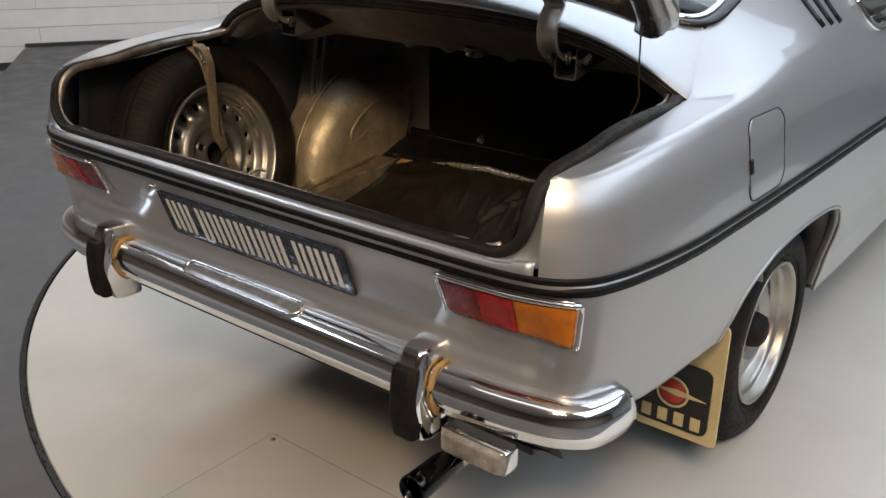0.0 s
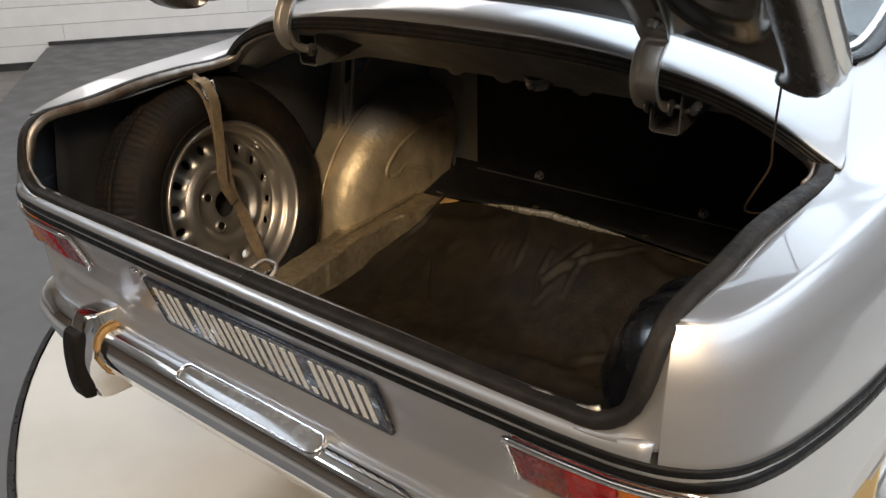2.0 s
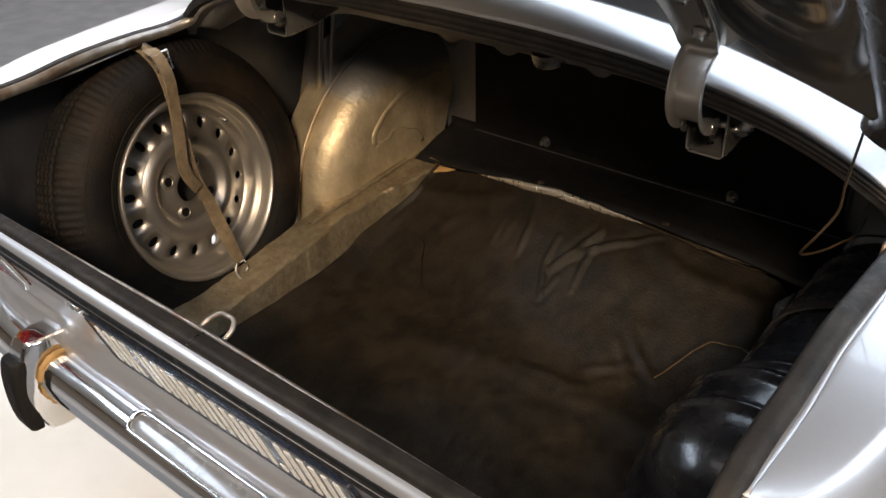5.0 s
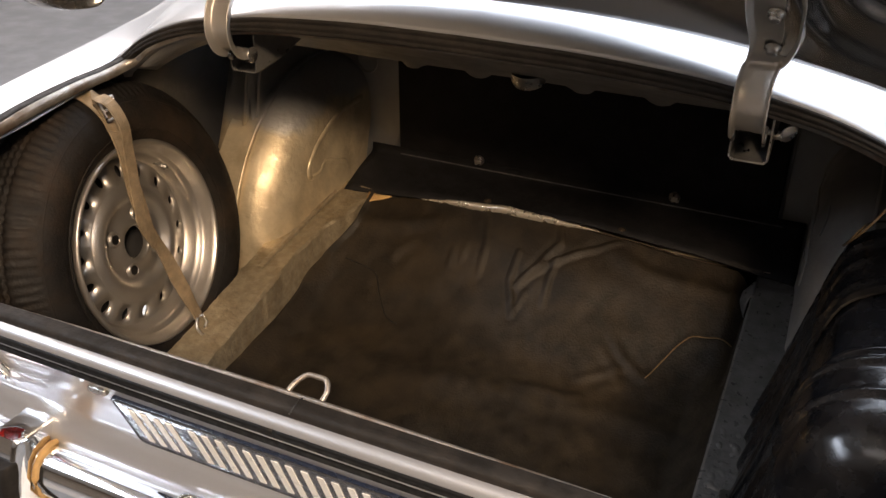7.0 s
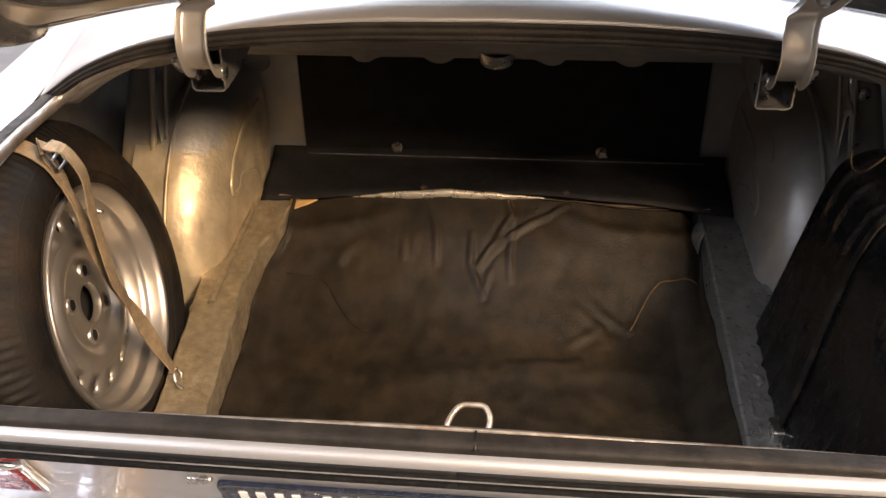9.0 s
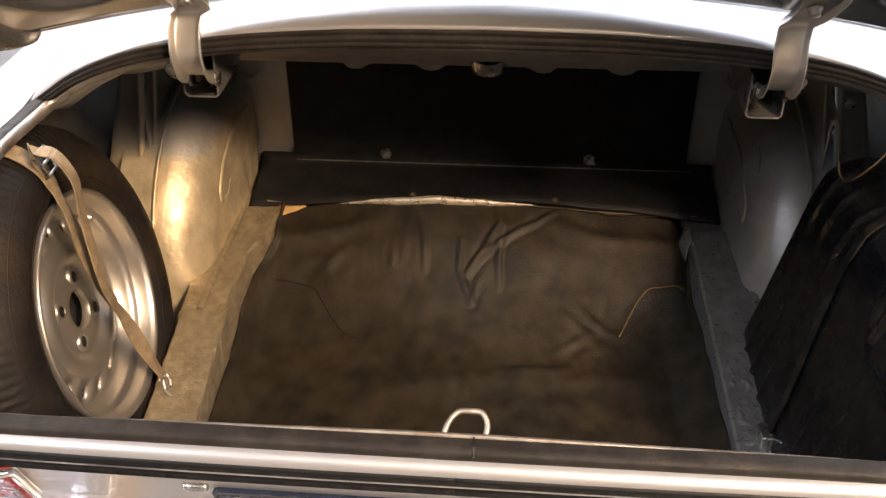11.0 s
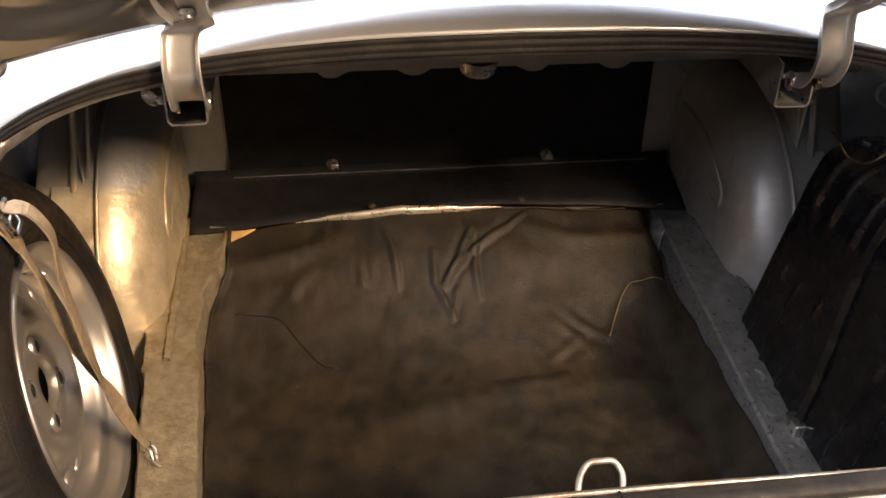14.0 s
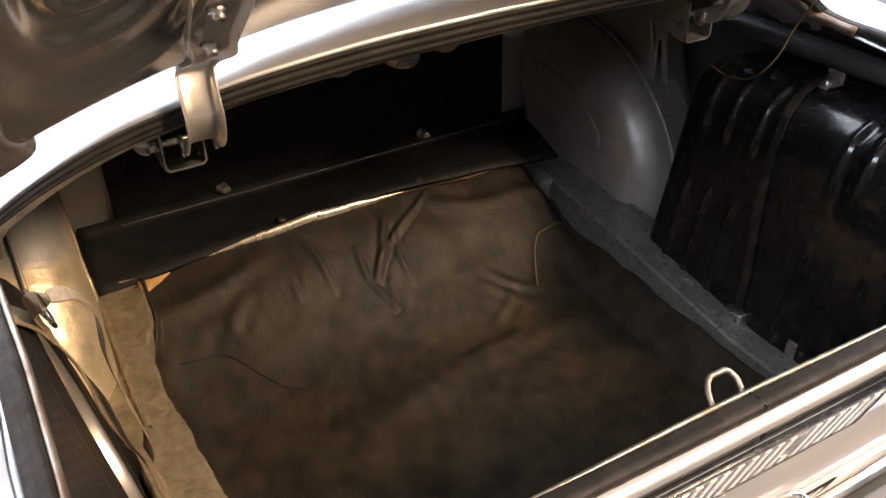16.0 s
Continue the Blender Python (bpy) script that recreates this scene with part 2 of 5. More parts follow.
def sweep(name, path, profile, mat, parent=None, label="", up=(0, 0, 1), closed=False, caps=True, smooth=True):
    """Carries a profile of (side, up) offsets along a path."""
    path = np.array(path, float)
    n, rows = len(path), []
    ups = np.array(up, float)
    for i in range(n):
        a, b = path[(i - 1) % n if closed else max(i - 1, 0)], path[(i + 1) % n if closed else min(i + 1, n - 1)]
        t = (b - a) / (np.linalg.norm(b - a) + 1e-9)
        u = ups if ups.ndim == 1 else ups[i]
        side = np.cross(t, u)
        side /= np.linalg.norm(side) + 1e-9
        v = np.cross(side, t)
        rows.append([path[i] + side * x + v * y for x, y in profile])
    if closed:
        rows.append(rows[0])
    verts, faces = grid(rows, True)
    m = len(profile)
    if caps and not closed:
        faces += [tuple(range(m))[::-1], tuple(range((n - 1) * m, n * m))]
    return link(name, verts, faces, mat, parent, label, smooth)


def ring(r, n=10, ry=None):
    return [(r * math.cos(2 * math.pi * i / n), (ry or r) * math.sin(2 * math.pi * i / n)) for i in range(n)]


def rod(name, path, r, mat, parent=None, label="", n=10, closed=False):
    path = np.array(path, float)
    t = path[1] - path[0]
    up = (0, 0, 1) if abs(t[2]) < 0.9 * np.linalg.norm(t) else (0, 1, 0)
    return sweep(name, path, ring(r, n), mat, parent, label, up, closed)


def box(name, lo, hi, mat, parent=None, label="", bevel=0.004):
    (a, b, c), (d, e, f) = lo, hi
    v = [(a, b, c), (d, b, c), (d, e, c), (a, e, c), (a, b, f), (d, b, f), (d, e, f), (a, e, f)]
    ob = link(name, v, [(3, 2, 1, 0), (4, 5, 6, 7), (0, 1, 5, 4), (1, 2, 6, 5), (2, 3, 7, 6), (3, 0, 4, 7)], mat, parent, label, False)
    return soft(ob, bevel) if bevel else ob


def turned(name, profile, m, mat, parent=None, label="", n=48):
    """A turned shape: profile of (radius, height) about the pose's z."""
    rows = [[m @ Vector((r * math.cos(2 * math.pi * i / n), r * math.sin(2 * math.pi * i / n), h)) for i in range(n)] for r, h in profile]
    verts, faces = grid(rows, True)
    return link(name, verts, faces, mat, parent, label)


def ease(a, b, x):
    t = np.clip((x - a) / (b - a), 0, 1)
    return t * t * (3 - 2 * t)


def bumps(x, y, z, size, seed=0.0):
    return noise.noise(Vector((x / size + seed, y / size - seed, z / size)))


# ---- setting: platform, turntable, wall, room ----
WALL_P, WALL_U, WALL_N = Vector((-6.25, 2.88, 0)), Vector((0.51, 0.86, 0)).normalized(), Vector((0.86, -0.51, 0)).normalized()
CX, CY, CR = 0.12, 2.17, 2.45


def disc(name, r, z0, z1, mat, parent=None, r_in=0.0, n=128):
    rows = []
    prof = [(r_in, z1), (r - 0.004, z1), (r, z1 - 0.004), (r, z0)]
    for q, z in prof:
        rows.append([(CX + q * math.cos(2 * math.pi * i / n), CY + q * math.sin(2 * math.pi * i / n), z) for i in range(n)])
    return link(name, *grid(rows, True), mat, parent, "", False)


def in_wall(a, d, z):
    p = WALL_P + WALL_U * a + WALL_N * d
    return (p.x, p.y, z)


def slab(name, a0, a1, d0, d1, z0, z1, mat, label="", bevel=0.0):
    v = [in_wall(a, d, z) for z in (z0, z1) for a, d in ((a0, d0), (a1, d0), (a1, d1), (a0, d1))]
    ob = link(name, v, [(3, 2, 1, 0), (4, 5, 6, 7), (0, 1, 5, 4), (1, 2, 6, 5), (2, 3, 7, 6), (3, 0, 4, 7)], mat, None, label, False)
    return soft(ob, bevel) if bevel else ob


EDGE_U = Vector((0.585, 0.811, 0))
# platform with a round hole for the turntable
n = 128
rows = [[(CX + (CR + 0.006) * math.cos(2 * math.pi * i / n), CY + (CR + 0.006) * math.sin(2 * math.pi * i / n), 0.0) for i in range(n)]]
edge = []
for i in range(n):
    a = 2 * math.pi * i / n
    dvec = Vector((math.cos(a), math.sin(a), 0))
    c = Vector((CX, CY, 0)) - WALL_P
    best = 50
    for axis, lo, hi in ((EDGE_U, -0.03, 11.0), (WALL_N, 0.02, 12.0)):
        p, q = c.dot(axis), dvec.dot(axis)
        if abs(q) > 1e-6:
            best = min(best, ((hi if q > 0 else lo) - p) / q)
    edge.append((CX + dvec.x * best, CY + dvec.y * best, 0.0))
rows.append(edge)
rows.append([(x, y, -0.175) for x, y, _ in edge])
tagged(link("platform", *grid(rows, True), GREY_FLOOR, None, "", False), "raised dark grey painted showroom platform", "platform", kind="structure")
turntable = tagged(disc("turntable", CR - 0.012, -0.05, 0.0, TURN), "off-white round turntable floor under the car", "turntable", kind="structure")
disc("edge_ring", CR + 0.008, -0.06, 0.003, BLACK_TRIM, turntable, CR - 0.010)
hx0, hx1, hy0, hy1 = -0.25, 0.62, -0.10, 0.245
box("hatch_cover", (hx0, hy0, -0.02), (hx1, hy1, 0.0035), TURN, turntable, "", 0.002)
for sx, sy in ((hx0 + 0.02, hy0 + 0.02), (hx0 + 0.02, hy1 - 0.02), (hx1 - 0.02, hy0 + 0.02), (hx1 - 0.02, hy1 - 0.02)):
    turned("screw", [(0, 0.0065), (0.006, 0.006), (0.008, 0.0036)], pose(sx, sy, 0), STEEL, turntable, n=14)
for lo, hi in (((hx0 - 0.0015, hy0), (hx0, hy1)), ((hx0, hy1), (hx1, hy1 + 0.0015)), ((hx1, hy0), (hx1 + 0.0015, hy1)), ((hx0, hy0 - 0.0015), (hx1, hy0))):
    box("hatch_gap", (*lo, -0.01), (*hi, 0.002), BLACK_TRIM, turntable, "", 0)
tagged(slab("floor_low", -8, 11.5, 0.0, 14, -0.30, -0.18, LOW_FLOOR), "worn beige concrete floor beside the platform", "floor", kind="structure")
wall = tagged(slab("wall_west", -8, 11.5, -0.25, -0.012, -0.3, 3.6, JOINT), "white painted block wall with long courses", "wall", kind="structure")
tagged(slab("wall_north", 11.5, 11.7, -0.25, 14, -0.3, 3.6, PLASTER), "plain white plastered wall", "wall", kind="structure")
# Unseen walls; the taupe warms and darkens what the rear panel reflects.
tagged(slab("wall_south", -8.2, -8, -0.25, 14, -0.3, 3.6, TAUPE), "unseen wall, taupe to darken reflections in the car's tail", "wall", kind="structure")
tagged(slab("wall_east", -8, 11.5, 14, 14.2, -0.3, 3.6, TAUPE), "unseen wall, taupe to darken reflections in the car's tail", "wall", kind="structure")
tagged(slab("ceiling", -8.2, 11.7, -0.25, 14.2, 3.6, 3.8, PLASTER), "white ceiling over the showroom", "ceiling", kind="structure")
tagged(slab("baseboard_low", -8, -0.03, 0.0, 0.018, -0.18, -0.12, DARK_METAL), "dark grey skirting strip", "baseboard", kind="structure")
tagged(slab("baseboard_platform", -0.03, 11.0, 0.0, 0.018, 0.0, 0.03, DARK_METAL), "dark grey skirting strip", "baseboard", kind="structure")

# ---- the car's skin ----
car = tagged(new("car"), "silver vintage coupe with its boot lid open on a turntable", "car")
PLAN = smooth_curve([(0, -0.022), (0.15, -0.022), (0.3, -0.021), (0.45, -0.019), (0.56, -0.016), (0.62, -0.010), (0.655, 0.000), (0.688, 0.019), (0.713, 0.047), (0.732, 0.091),
                     (0.748, 0.16), (0.762, 0.26), (0.771, 0.45), (0.777, 0.8), (0.781, 1.3), (0.785, 1.9), (0.78, 2.6), (0.765, 3.2), (0.745, 3.7),
                     (0.715, 3.92), (0.64, 4.0), (0.4, 4.03), (0, 4.04)], 520)
TAN = np.gradient(PLAN, axis=0)
TAN /= np.linalg.norm(TAN, axis=1)[:, None]
NRM = np.c_[TAN[:, 1], -TAN[:, 0]]
SIDE = ease(0.25, 0.95, np.abs(NRM[:, 0]))
STRIPE = 0.752


def rear_in(z):
    return np.interp(z, [0.40, 0.47, 0.53, 0.545, 0.56, 0.575, 0.59, 0.61, 0.66, 0.706, 0.735, STRIPE], [0.12, 0.09, 0.050, 0.043, 0.041, 0.046, 0.055, 0.058, 0.044, 0.024, 0.012, 0.0])


def side_in(z):
    return np.interp(z, [0.28, 0.40, 0.47, 0.52, 0.60, 0.70, STRIPE], [0.085, 0.06, 0.040, 0.026, 0.010, 0.003, 0.0])


WHEEL_Y, WHEEL_R = 1.005, 0.285
FRONT_Y = WHEEL_Y + 2.416


ARCH = smooth_curve([(-0.475, 0.470), (-0.452, 0.515), (-0.410, 0.568), (-0.335, 0.603), (-0.21, 0.619), (-0.06, 0.620), (0.07, 0.606), (0.16, 0.575), (0.24, 0.505), (0.29, 0.40), (0.315, 0.29)], 60)


def bottom_z(y):
    z = np.interp(y, [0.02, 0.15, 0.35, 0.53, 1.32, 1.5, 3.0, 3.72, 4.0], [0.49, 0.49, 0.480, 0.470, 0.29, 0.285, 0.285, 0.42, 0.44])
    for wy in (WHEEL_Y, FRONT_Y):
        if ARCH[0, 0] < y - wy < ARCH[-1, 0]:
            z = max(z, float(np.interp(y - wy, ARCH[:, 0], ARCH[:, 1])))
    return z


def shoulder_z(y):
    """Height of the crease along the top of the side."""
    return float(np.interp(y, [0, 0.05, 0.11, 0.19, 0.36, 0.48, 0.6, 0.75, 0.92, 1.12, 1.4, 1.8, 2.6, 3.2, 3.8, 4.05],
                           [0.893, 0.897, 0.907, 0.922, 0.936, 0.945, 0.952, 0.961, 0.963, 0.961, 0.953, 0.935, 0.905, 0.885, 0.86, 0.80]))


def inner_edge(y):
    """Where the side's top skin ends: the boot opening, the deck, then the rear window, roof rail, windscreen and bonnet."""
    k = [0.02, 0.16, 0.25, 0.36, 0.488, 0.645, 0.72, 0.8, 1.1, 1.4, 1.8, 2.3, 2.7, 3.05, 3.2, 3.8, 4.05]
    return (float(np.interp(y, k, [0.641, 0.643, 0.639, 0.643, 0.641, 0.590, 0.602, 0.597, 0.577, 0.555, 0.545, 0.54, 0.575, 0.62, 0.62, 0.60, 0.5])),
            float(np.interp(y, k, [0.900, 0.907, 0.915, 0.926, 0.938, 1.036, 1.062, 1.095, 1.235, 1.335, 1.36, 1.35, 1.17, 0.98, 0.93, 0.90, 0.82])))


def skin_point(i, z, d):
    return np.array([*(PLAN[i] - NRM[i] * d), z])


first_fin = int(np.argmax(PLAN[:, 0] > 0.643))


def skin_lower():
    """The lower body in one sheet, from the left front round the tail to the right front."""
    half = []
    for i in range(len(PLAN)):
        b = SIDE[i] if PLAN[i, 1] < 2 else 1.0
        zb = (1 - b) * 0.46 + b * bottom_z(PLAN[i, 1])
        row = []
        for v in np.linspace(0, 1, 40):
            z = STRIPE + (zb - STRIPE) * v
            row.append(skin_point(i, z, (1 - b) * rear_in(z) + b * side_in(z)))
        row.append(skin_point(i, zb, (1 - b) * rear_in(zb) + b * (side_in(zb) + 0.025)))
        half.append(row)
    return grid([[(-p[0], p[1], p[2]) for p in r] for r in half[:0:-1]] + [[tuple(p) for p in r] for r in half])


def upper_row(i):
    """One station of the right-hand upper side, from the belt line up to the opening, window or roof."""
    b = SIDE[i] if PLAN[i, 1] < 2 else 1.0
    y = PLAN[i, 1]
    zs = shoulder_z(max(y, 0))

    def side(v):
        d = b * np.interp(v, [0, 0.35, 0.7, 0.88, 1], [0, 0.004, 0.016, 0.029, 0.043]) + (1 - b) * np.interp(v, [0, 0.4, 0.75, 0.9, 1], [0, 0.008, 0.022, 0.034, 0.045])
        return skin_point(i, STRIPE + (zs - STRIPE) * v, d)

    ex, ez = inner_edge(max(y, 0.02))
    end = np.array([ex, max(y + 0.02 * (1 - b), 0.045), ez])
    if y > 4.0:
        end = np.array([PLAN[i, 0] * 0.75, 3.9, 0.83])
    low = 0.90
    knee = side(1.0)
    knee[2] += 0.002
    top = knee + (end - knee) * 0.13
    start = side(low)
    row = [side(v) for v in np.linspace(0, low, 10)[:-1]]
    row += [(1 - u) ** 2 * start + 2 * u * (1 - u) * knee + u * u * top for u in np.linspace(0, 1, 10)]
    m = float(np.interp(y, [0.488, 0.645, 0.72, 0.8, 1.1, 1.5], [0.70, 0.45, 0.9, 1.4, 2.2, 3.0]))
    run, rise = top[0] - end[0], end[2] - top[2]
    length = max(0.001, min(0.45 * run, 0.85 * max(rise, 0.0) / m))
    w = float(ease(0.40, 0.488, y) * (1 - ease(2.2, 2.8, y)))
    bend = (top + end) / 2 * (1 - w) + (end + length * np.array([1.0, 0.0, -m])) * w
    return row + [(1 - u) ** 2 * top + 2 * u * (1 - u) * bend + u * u * end for u in np.linspace(0, 1, 16)[1:]]


def skin_upper(sign):
    net = np.array([upper_row(i) for i in range(first_fin, len(PLAN))])
    n = net.shape[1]
    amount = np.array([min(1.0, j / 4, (n - 1 - j) / 6) for j in range(n)])[None, :, None]
    for _ in range(16):
        mean = net.copy()
        mean[1:-1] = (net[:-2] + net[1:-1] + net[2:]) / 3
        net = net + (mean - net) * amount
    net[:, :, 0] *= sign
    return grid([[tuple(p) for p in (r[::-1] if sign > 0 else r)] for r in net])


thick(link("lower_body_skin", *skin_lower(), PAINT, car), 0.003)
for s in (1, -1):
    thick(link("upper_quarter_panel", *skin_upper(s), PAINT, car), 0.003, -1, False)

# strip under the boot opening and its corner fillets
rows = []
for x in np.linspace(-0.643, 0.643, 90):
    y0 = float(np.interp(abs(x), PLAN[:first_fin + 1, 0], PLAN[:first_fin + 1, 1]))
    lift = ease(0.57, 0.643, abs(x)) * 0.008
    rows.append([(x, y0, STRIPE), (x, y0 + 0.001, 0.766), (x, y0 + 0.003, 0.771 + lift), (x, y0 + 0.008, 0.7745 + lift), (x, y0 + 0.020, 0.776 + lift), (x, y0 + 0.030, 0.776 + lift),
                 (x, y0 + 0.034, 0.765), (x, y0 + 0.05, 0.70), (x, y0 + 0.08, 0.58)])
thick(link("boot_sill", *grid(rows), PAINT, car), 0.002)
link("rear_inner_panel", *grid([[(x, 0.055, 0.585), (x, 0.10, 0.47), (x, 0.165, 0.352)] for x in np.linspace(-0.64, 0.62, 8)]), DARK_METAL, car, "dark inner rear panel")
# inner faces beside the opening, between the seal and the fins
fin = np.array(upper_row(first_fin))
fin_edge = [(float(np.interp(z, fin[:, 2], fin[:, 0])) + 0.002, float(np.interp(z, fin[:, 2], fin[:, 1])) + 0.0015, z) for z in (0.779, 0.80, 0.82, 0.85, 0.875, 0.890)] + [(0.6425, 0.046, 0.8985)]
for s in (1, -1):
    rows = []
    for a, b in zip(smooth_curve([(0.56, 0.010, 0.777), (0.600, 0.006, 0.792), (0.622, 0.015, 0.825), (0.627, 0.032, 0.872), (0.632, 0.060, 0.897)], 24),
                    smooth_curve([(0.56, -0.013, 0.775), (0.615, -0.009, 0.777)] + fin_edge, 24)):
        rows.append([tuple((a + (b - a) * u) * np.array([s, 1, 1])) for u in np.linspace(0, 1, 4)])
    thick(link("opening_corner", *grid(rows), PAINT, car), 0.002)

for s in (1, -1):
    rows = []
    for y in np.linspace(0.0475, 0.482, 30):
        x, z = inner_edge(y)
        rows.append([(s * (x + 0.001), y, z - 0.0028), (s * (x - 0.006), y, z - 0.0035), (s * (x - 0.016), y, z - 0.009), (s * (x - 0.026), y, z - 0.012)])
    thick(link("opening_ledge", *grid(rows), PAINT, car), 0.0015, 0)

# deck ahead of the opening, rear window, roof, windscreen, bonnet
LIP = smooth_curve([(0.640, 0.486, 0.938), (0.615, 0.479, 0.955), (0.565, 0.468, 0.988), (0.48, 0.460, 1.025), (0.38, 0.458, 1.047), (0.2, 0.459, 1.064), (0, 0.459, 1.0685)], 60)


def across(y, crown, n=41, shift=0.0):
    x, z = inner_edge(y)
    return [(x * u, y + shift * (1 - u * u), z + crown * (1 - u * u)) for u in np.linspace(-1, 1, n)]


lip_full = np.r_[LIP * [-1, 1, 1], LIP[::-1][1:]]
base = smooth_curve([(-0.590, 0.645, 1.036), (-0.555, 0.629, 1.042), (-0.45, 0.636, 1.068), (-0.3, 0.648, 1.090), (0, 0.66, 1.105), (0.3, 0.648, 1.090), (0.45, 0.636, 1.068), (0.555, 0.629, 1.042), (0.590, 0.645, 1.036)], len(lip_full))
rows = [[(p[0] * 0.985, p[1] + 0.02, p[2] - 0.030) for p in lip_full], [(p[0] * 0.99, p[1] + 0.006, p[2] - 0.028) for p in lip_full],
        [(p[0] * 0.995, p[1] + 0.004, p[2] - 0.014) for p in lip_full], [(p[0], p[1], p[2] - 0.010) for p in lip_full], [(p[0], p[1] - 0.003, p[2] - 0.005) for p in lip_full],
        [(p[0], p[1] + 0.001, p[2]) for p in lip_full]]
for u in np.linspace(0, 1, 9)[1:]:
    rows.append([tuple(a + (b - a) * u + np.array([0, 0, 0.010 * math.sin(math.pi * u) * (1 - (a[0] / 0.640) ** 4)])) for a, b in zip(lip_full, base)])
rows = [[tuple(np.array(r[0]) + [-0.012, 0.006, -0.011])] + list(r) + [tuple(np.array(r[-1]) + [0.012, 0.006, -0.011])] for r in rows]
thick(link("rear_deck", *grid(rows), PAINT, car), 0.002, -1, False)
rows = [[(p[0] * k, p[1] + dy, p[2] + dz * (0.55 + 0.45 * (1 - (p[0] / 0.640) ** 2))) for p in lip_full] for k, dy, dz in ((1, 0.0, -0.005), (1, -0.005, -0.006), (1, -0.0055, -0.0105), (1, -0.0040, -0.0125), (1, -0.0040, -0.014),
        (1, -0.006, -0.0160), (1, -0.0062, -0.0205), (1, -0.0045, -0.0225), (1, -0.0045, -0.024), (1, -0.006, -0.026), (1, -0.005, -0.030), (0.99, 0.006, -0.0325))]
gutter = link("deck_gutter", *grid(rows[::-1]), SEAL, car, "ribbed dark rubber strip under the deck edge")
rod("gutter_edge", rows[-1], 0.0018, PAINT_IN, gutter, "painted lower edge", 6)
roof = []
for y in np.linspace(1.38, 2.32, 14):
    roof.append(across(y, 0.055))
thick(link("roof", *grid(roof), PAINT, car), 0.004)
glass = [[tuple(p) for p in base]] + [across(y, float(np.interp(y, [0.65, 1.38], [0.066, 0.055])), len(base), 0.06 * (1.38 - y) / 0.7) for y in np.linspace(0.72, 1.38, 12)]
rear_window = thick(link("rear_window", *grid(glass), GLASS, car), 0.005)
edge_line = [base[i] for i in range(len(base))] + [np.array([inner_edge(y)[0] - 0.004, y, inner_edge(y)[1]]) for y in np.linspace(0.70, 1.36, 16)] + \
            [np.array(p) for p in across(1.385, 0.055, 30)[::-1]] + [np.array([-inner_edge(y)[0] + 0.004, y, inner_edge(y)[1]]) for y in np.linspace(1.36, 0.70, 16)]
edge_line = np.array(edge_line)
arc = np.r_[0, np.cumsum(np.linalg.norm(np.diff(np.r_[edge_line, edge_line[:1]], axis=0), axis=1))]
edge_line = np.array([[np.interp(q, arc, np.r_[edge_line[:, c], edge_line[:1, c]]) for c in range(3)] for q in np.linspace(0, arc[-1], 321)[:-1]])
for _ in range(14):
    edge_line = (np.roll(edge_line, 1, 0) + edge_line + np.roll(edge_line, -1, 0)) / 3
sweep("window_seal", edge_line, ring(0.016, 8, 0.008), BLACK_TRIM, rear_window, "black rubber window seal", closed=True)
sweep("window_trim", [p + (np.array([0, 0.95, 1.16]) - p) / np.linalg.norm(np.array([0, 0.95, 1.16]) - p) * 0.016 + np.array([0, 0, 0.007]) for p in edge_line], ring(0.007, 8, 0.006), CHROME, rear_window, "chrome trim", closed=True)
shield = [across(y, 0.055 + 0.02 * (y - 2.32), 41, 0.18 * (y - 2.32) / 0.7) for y in np.linspace(2.325, 3.04, 10)]
thick(link("windscreen", *grid(shield), GLASS, car), 0.005)
hood = [across(y, 0.05 if y < 3.9 else 0.03, 41, 0.18 * max(0, 1 - (y - 3.05) / 0.4)) for y in np.linspace(3.045, 4.0, 14)]
hood.append([(x * 1.0, 4.035, 0.79) for x in np.linspace(-0.52, 0.52, 41)])
thick(link("bonnet", *grid(hood), PAINT, car), 0.004)


def flank(y, z, d):
    """A point on the right-hand side at the station y, d inside the widest line."""
    k = slice(first_fin, 400)
    p = np.array([np.interp(y, PLAN[k, 1], PLAN[k, 0]), y])
    nn = np.array([np.interp(y, PLAN[k, 1], NRM[k, 0]), np.interp(y, PLAN[k, 1], NRM[k, 1])])
    return np.array([*(p - nn * d), z])


def skin_side(y, z, out=0.0):
    """A point on the upper side at height z above the shoulder, at the station y."""
    i = int(np.argmin(np.abs(PLAN[:, 1] - y) + (PLAN[:, 0] < 0.5) * 9 + (np.arange(len(PLAN)) < first_fin) * 9))
    row = np.array(upper_row(i))
    p = np.array([np.interp(z, row[:, 2], row[:, 0]), y, z])
    return p + np.array([out, 0, out * 0.5])


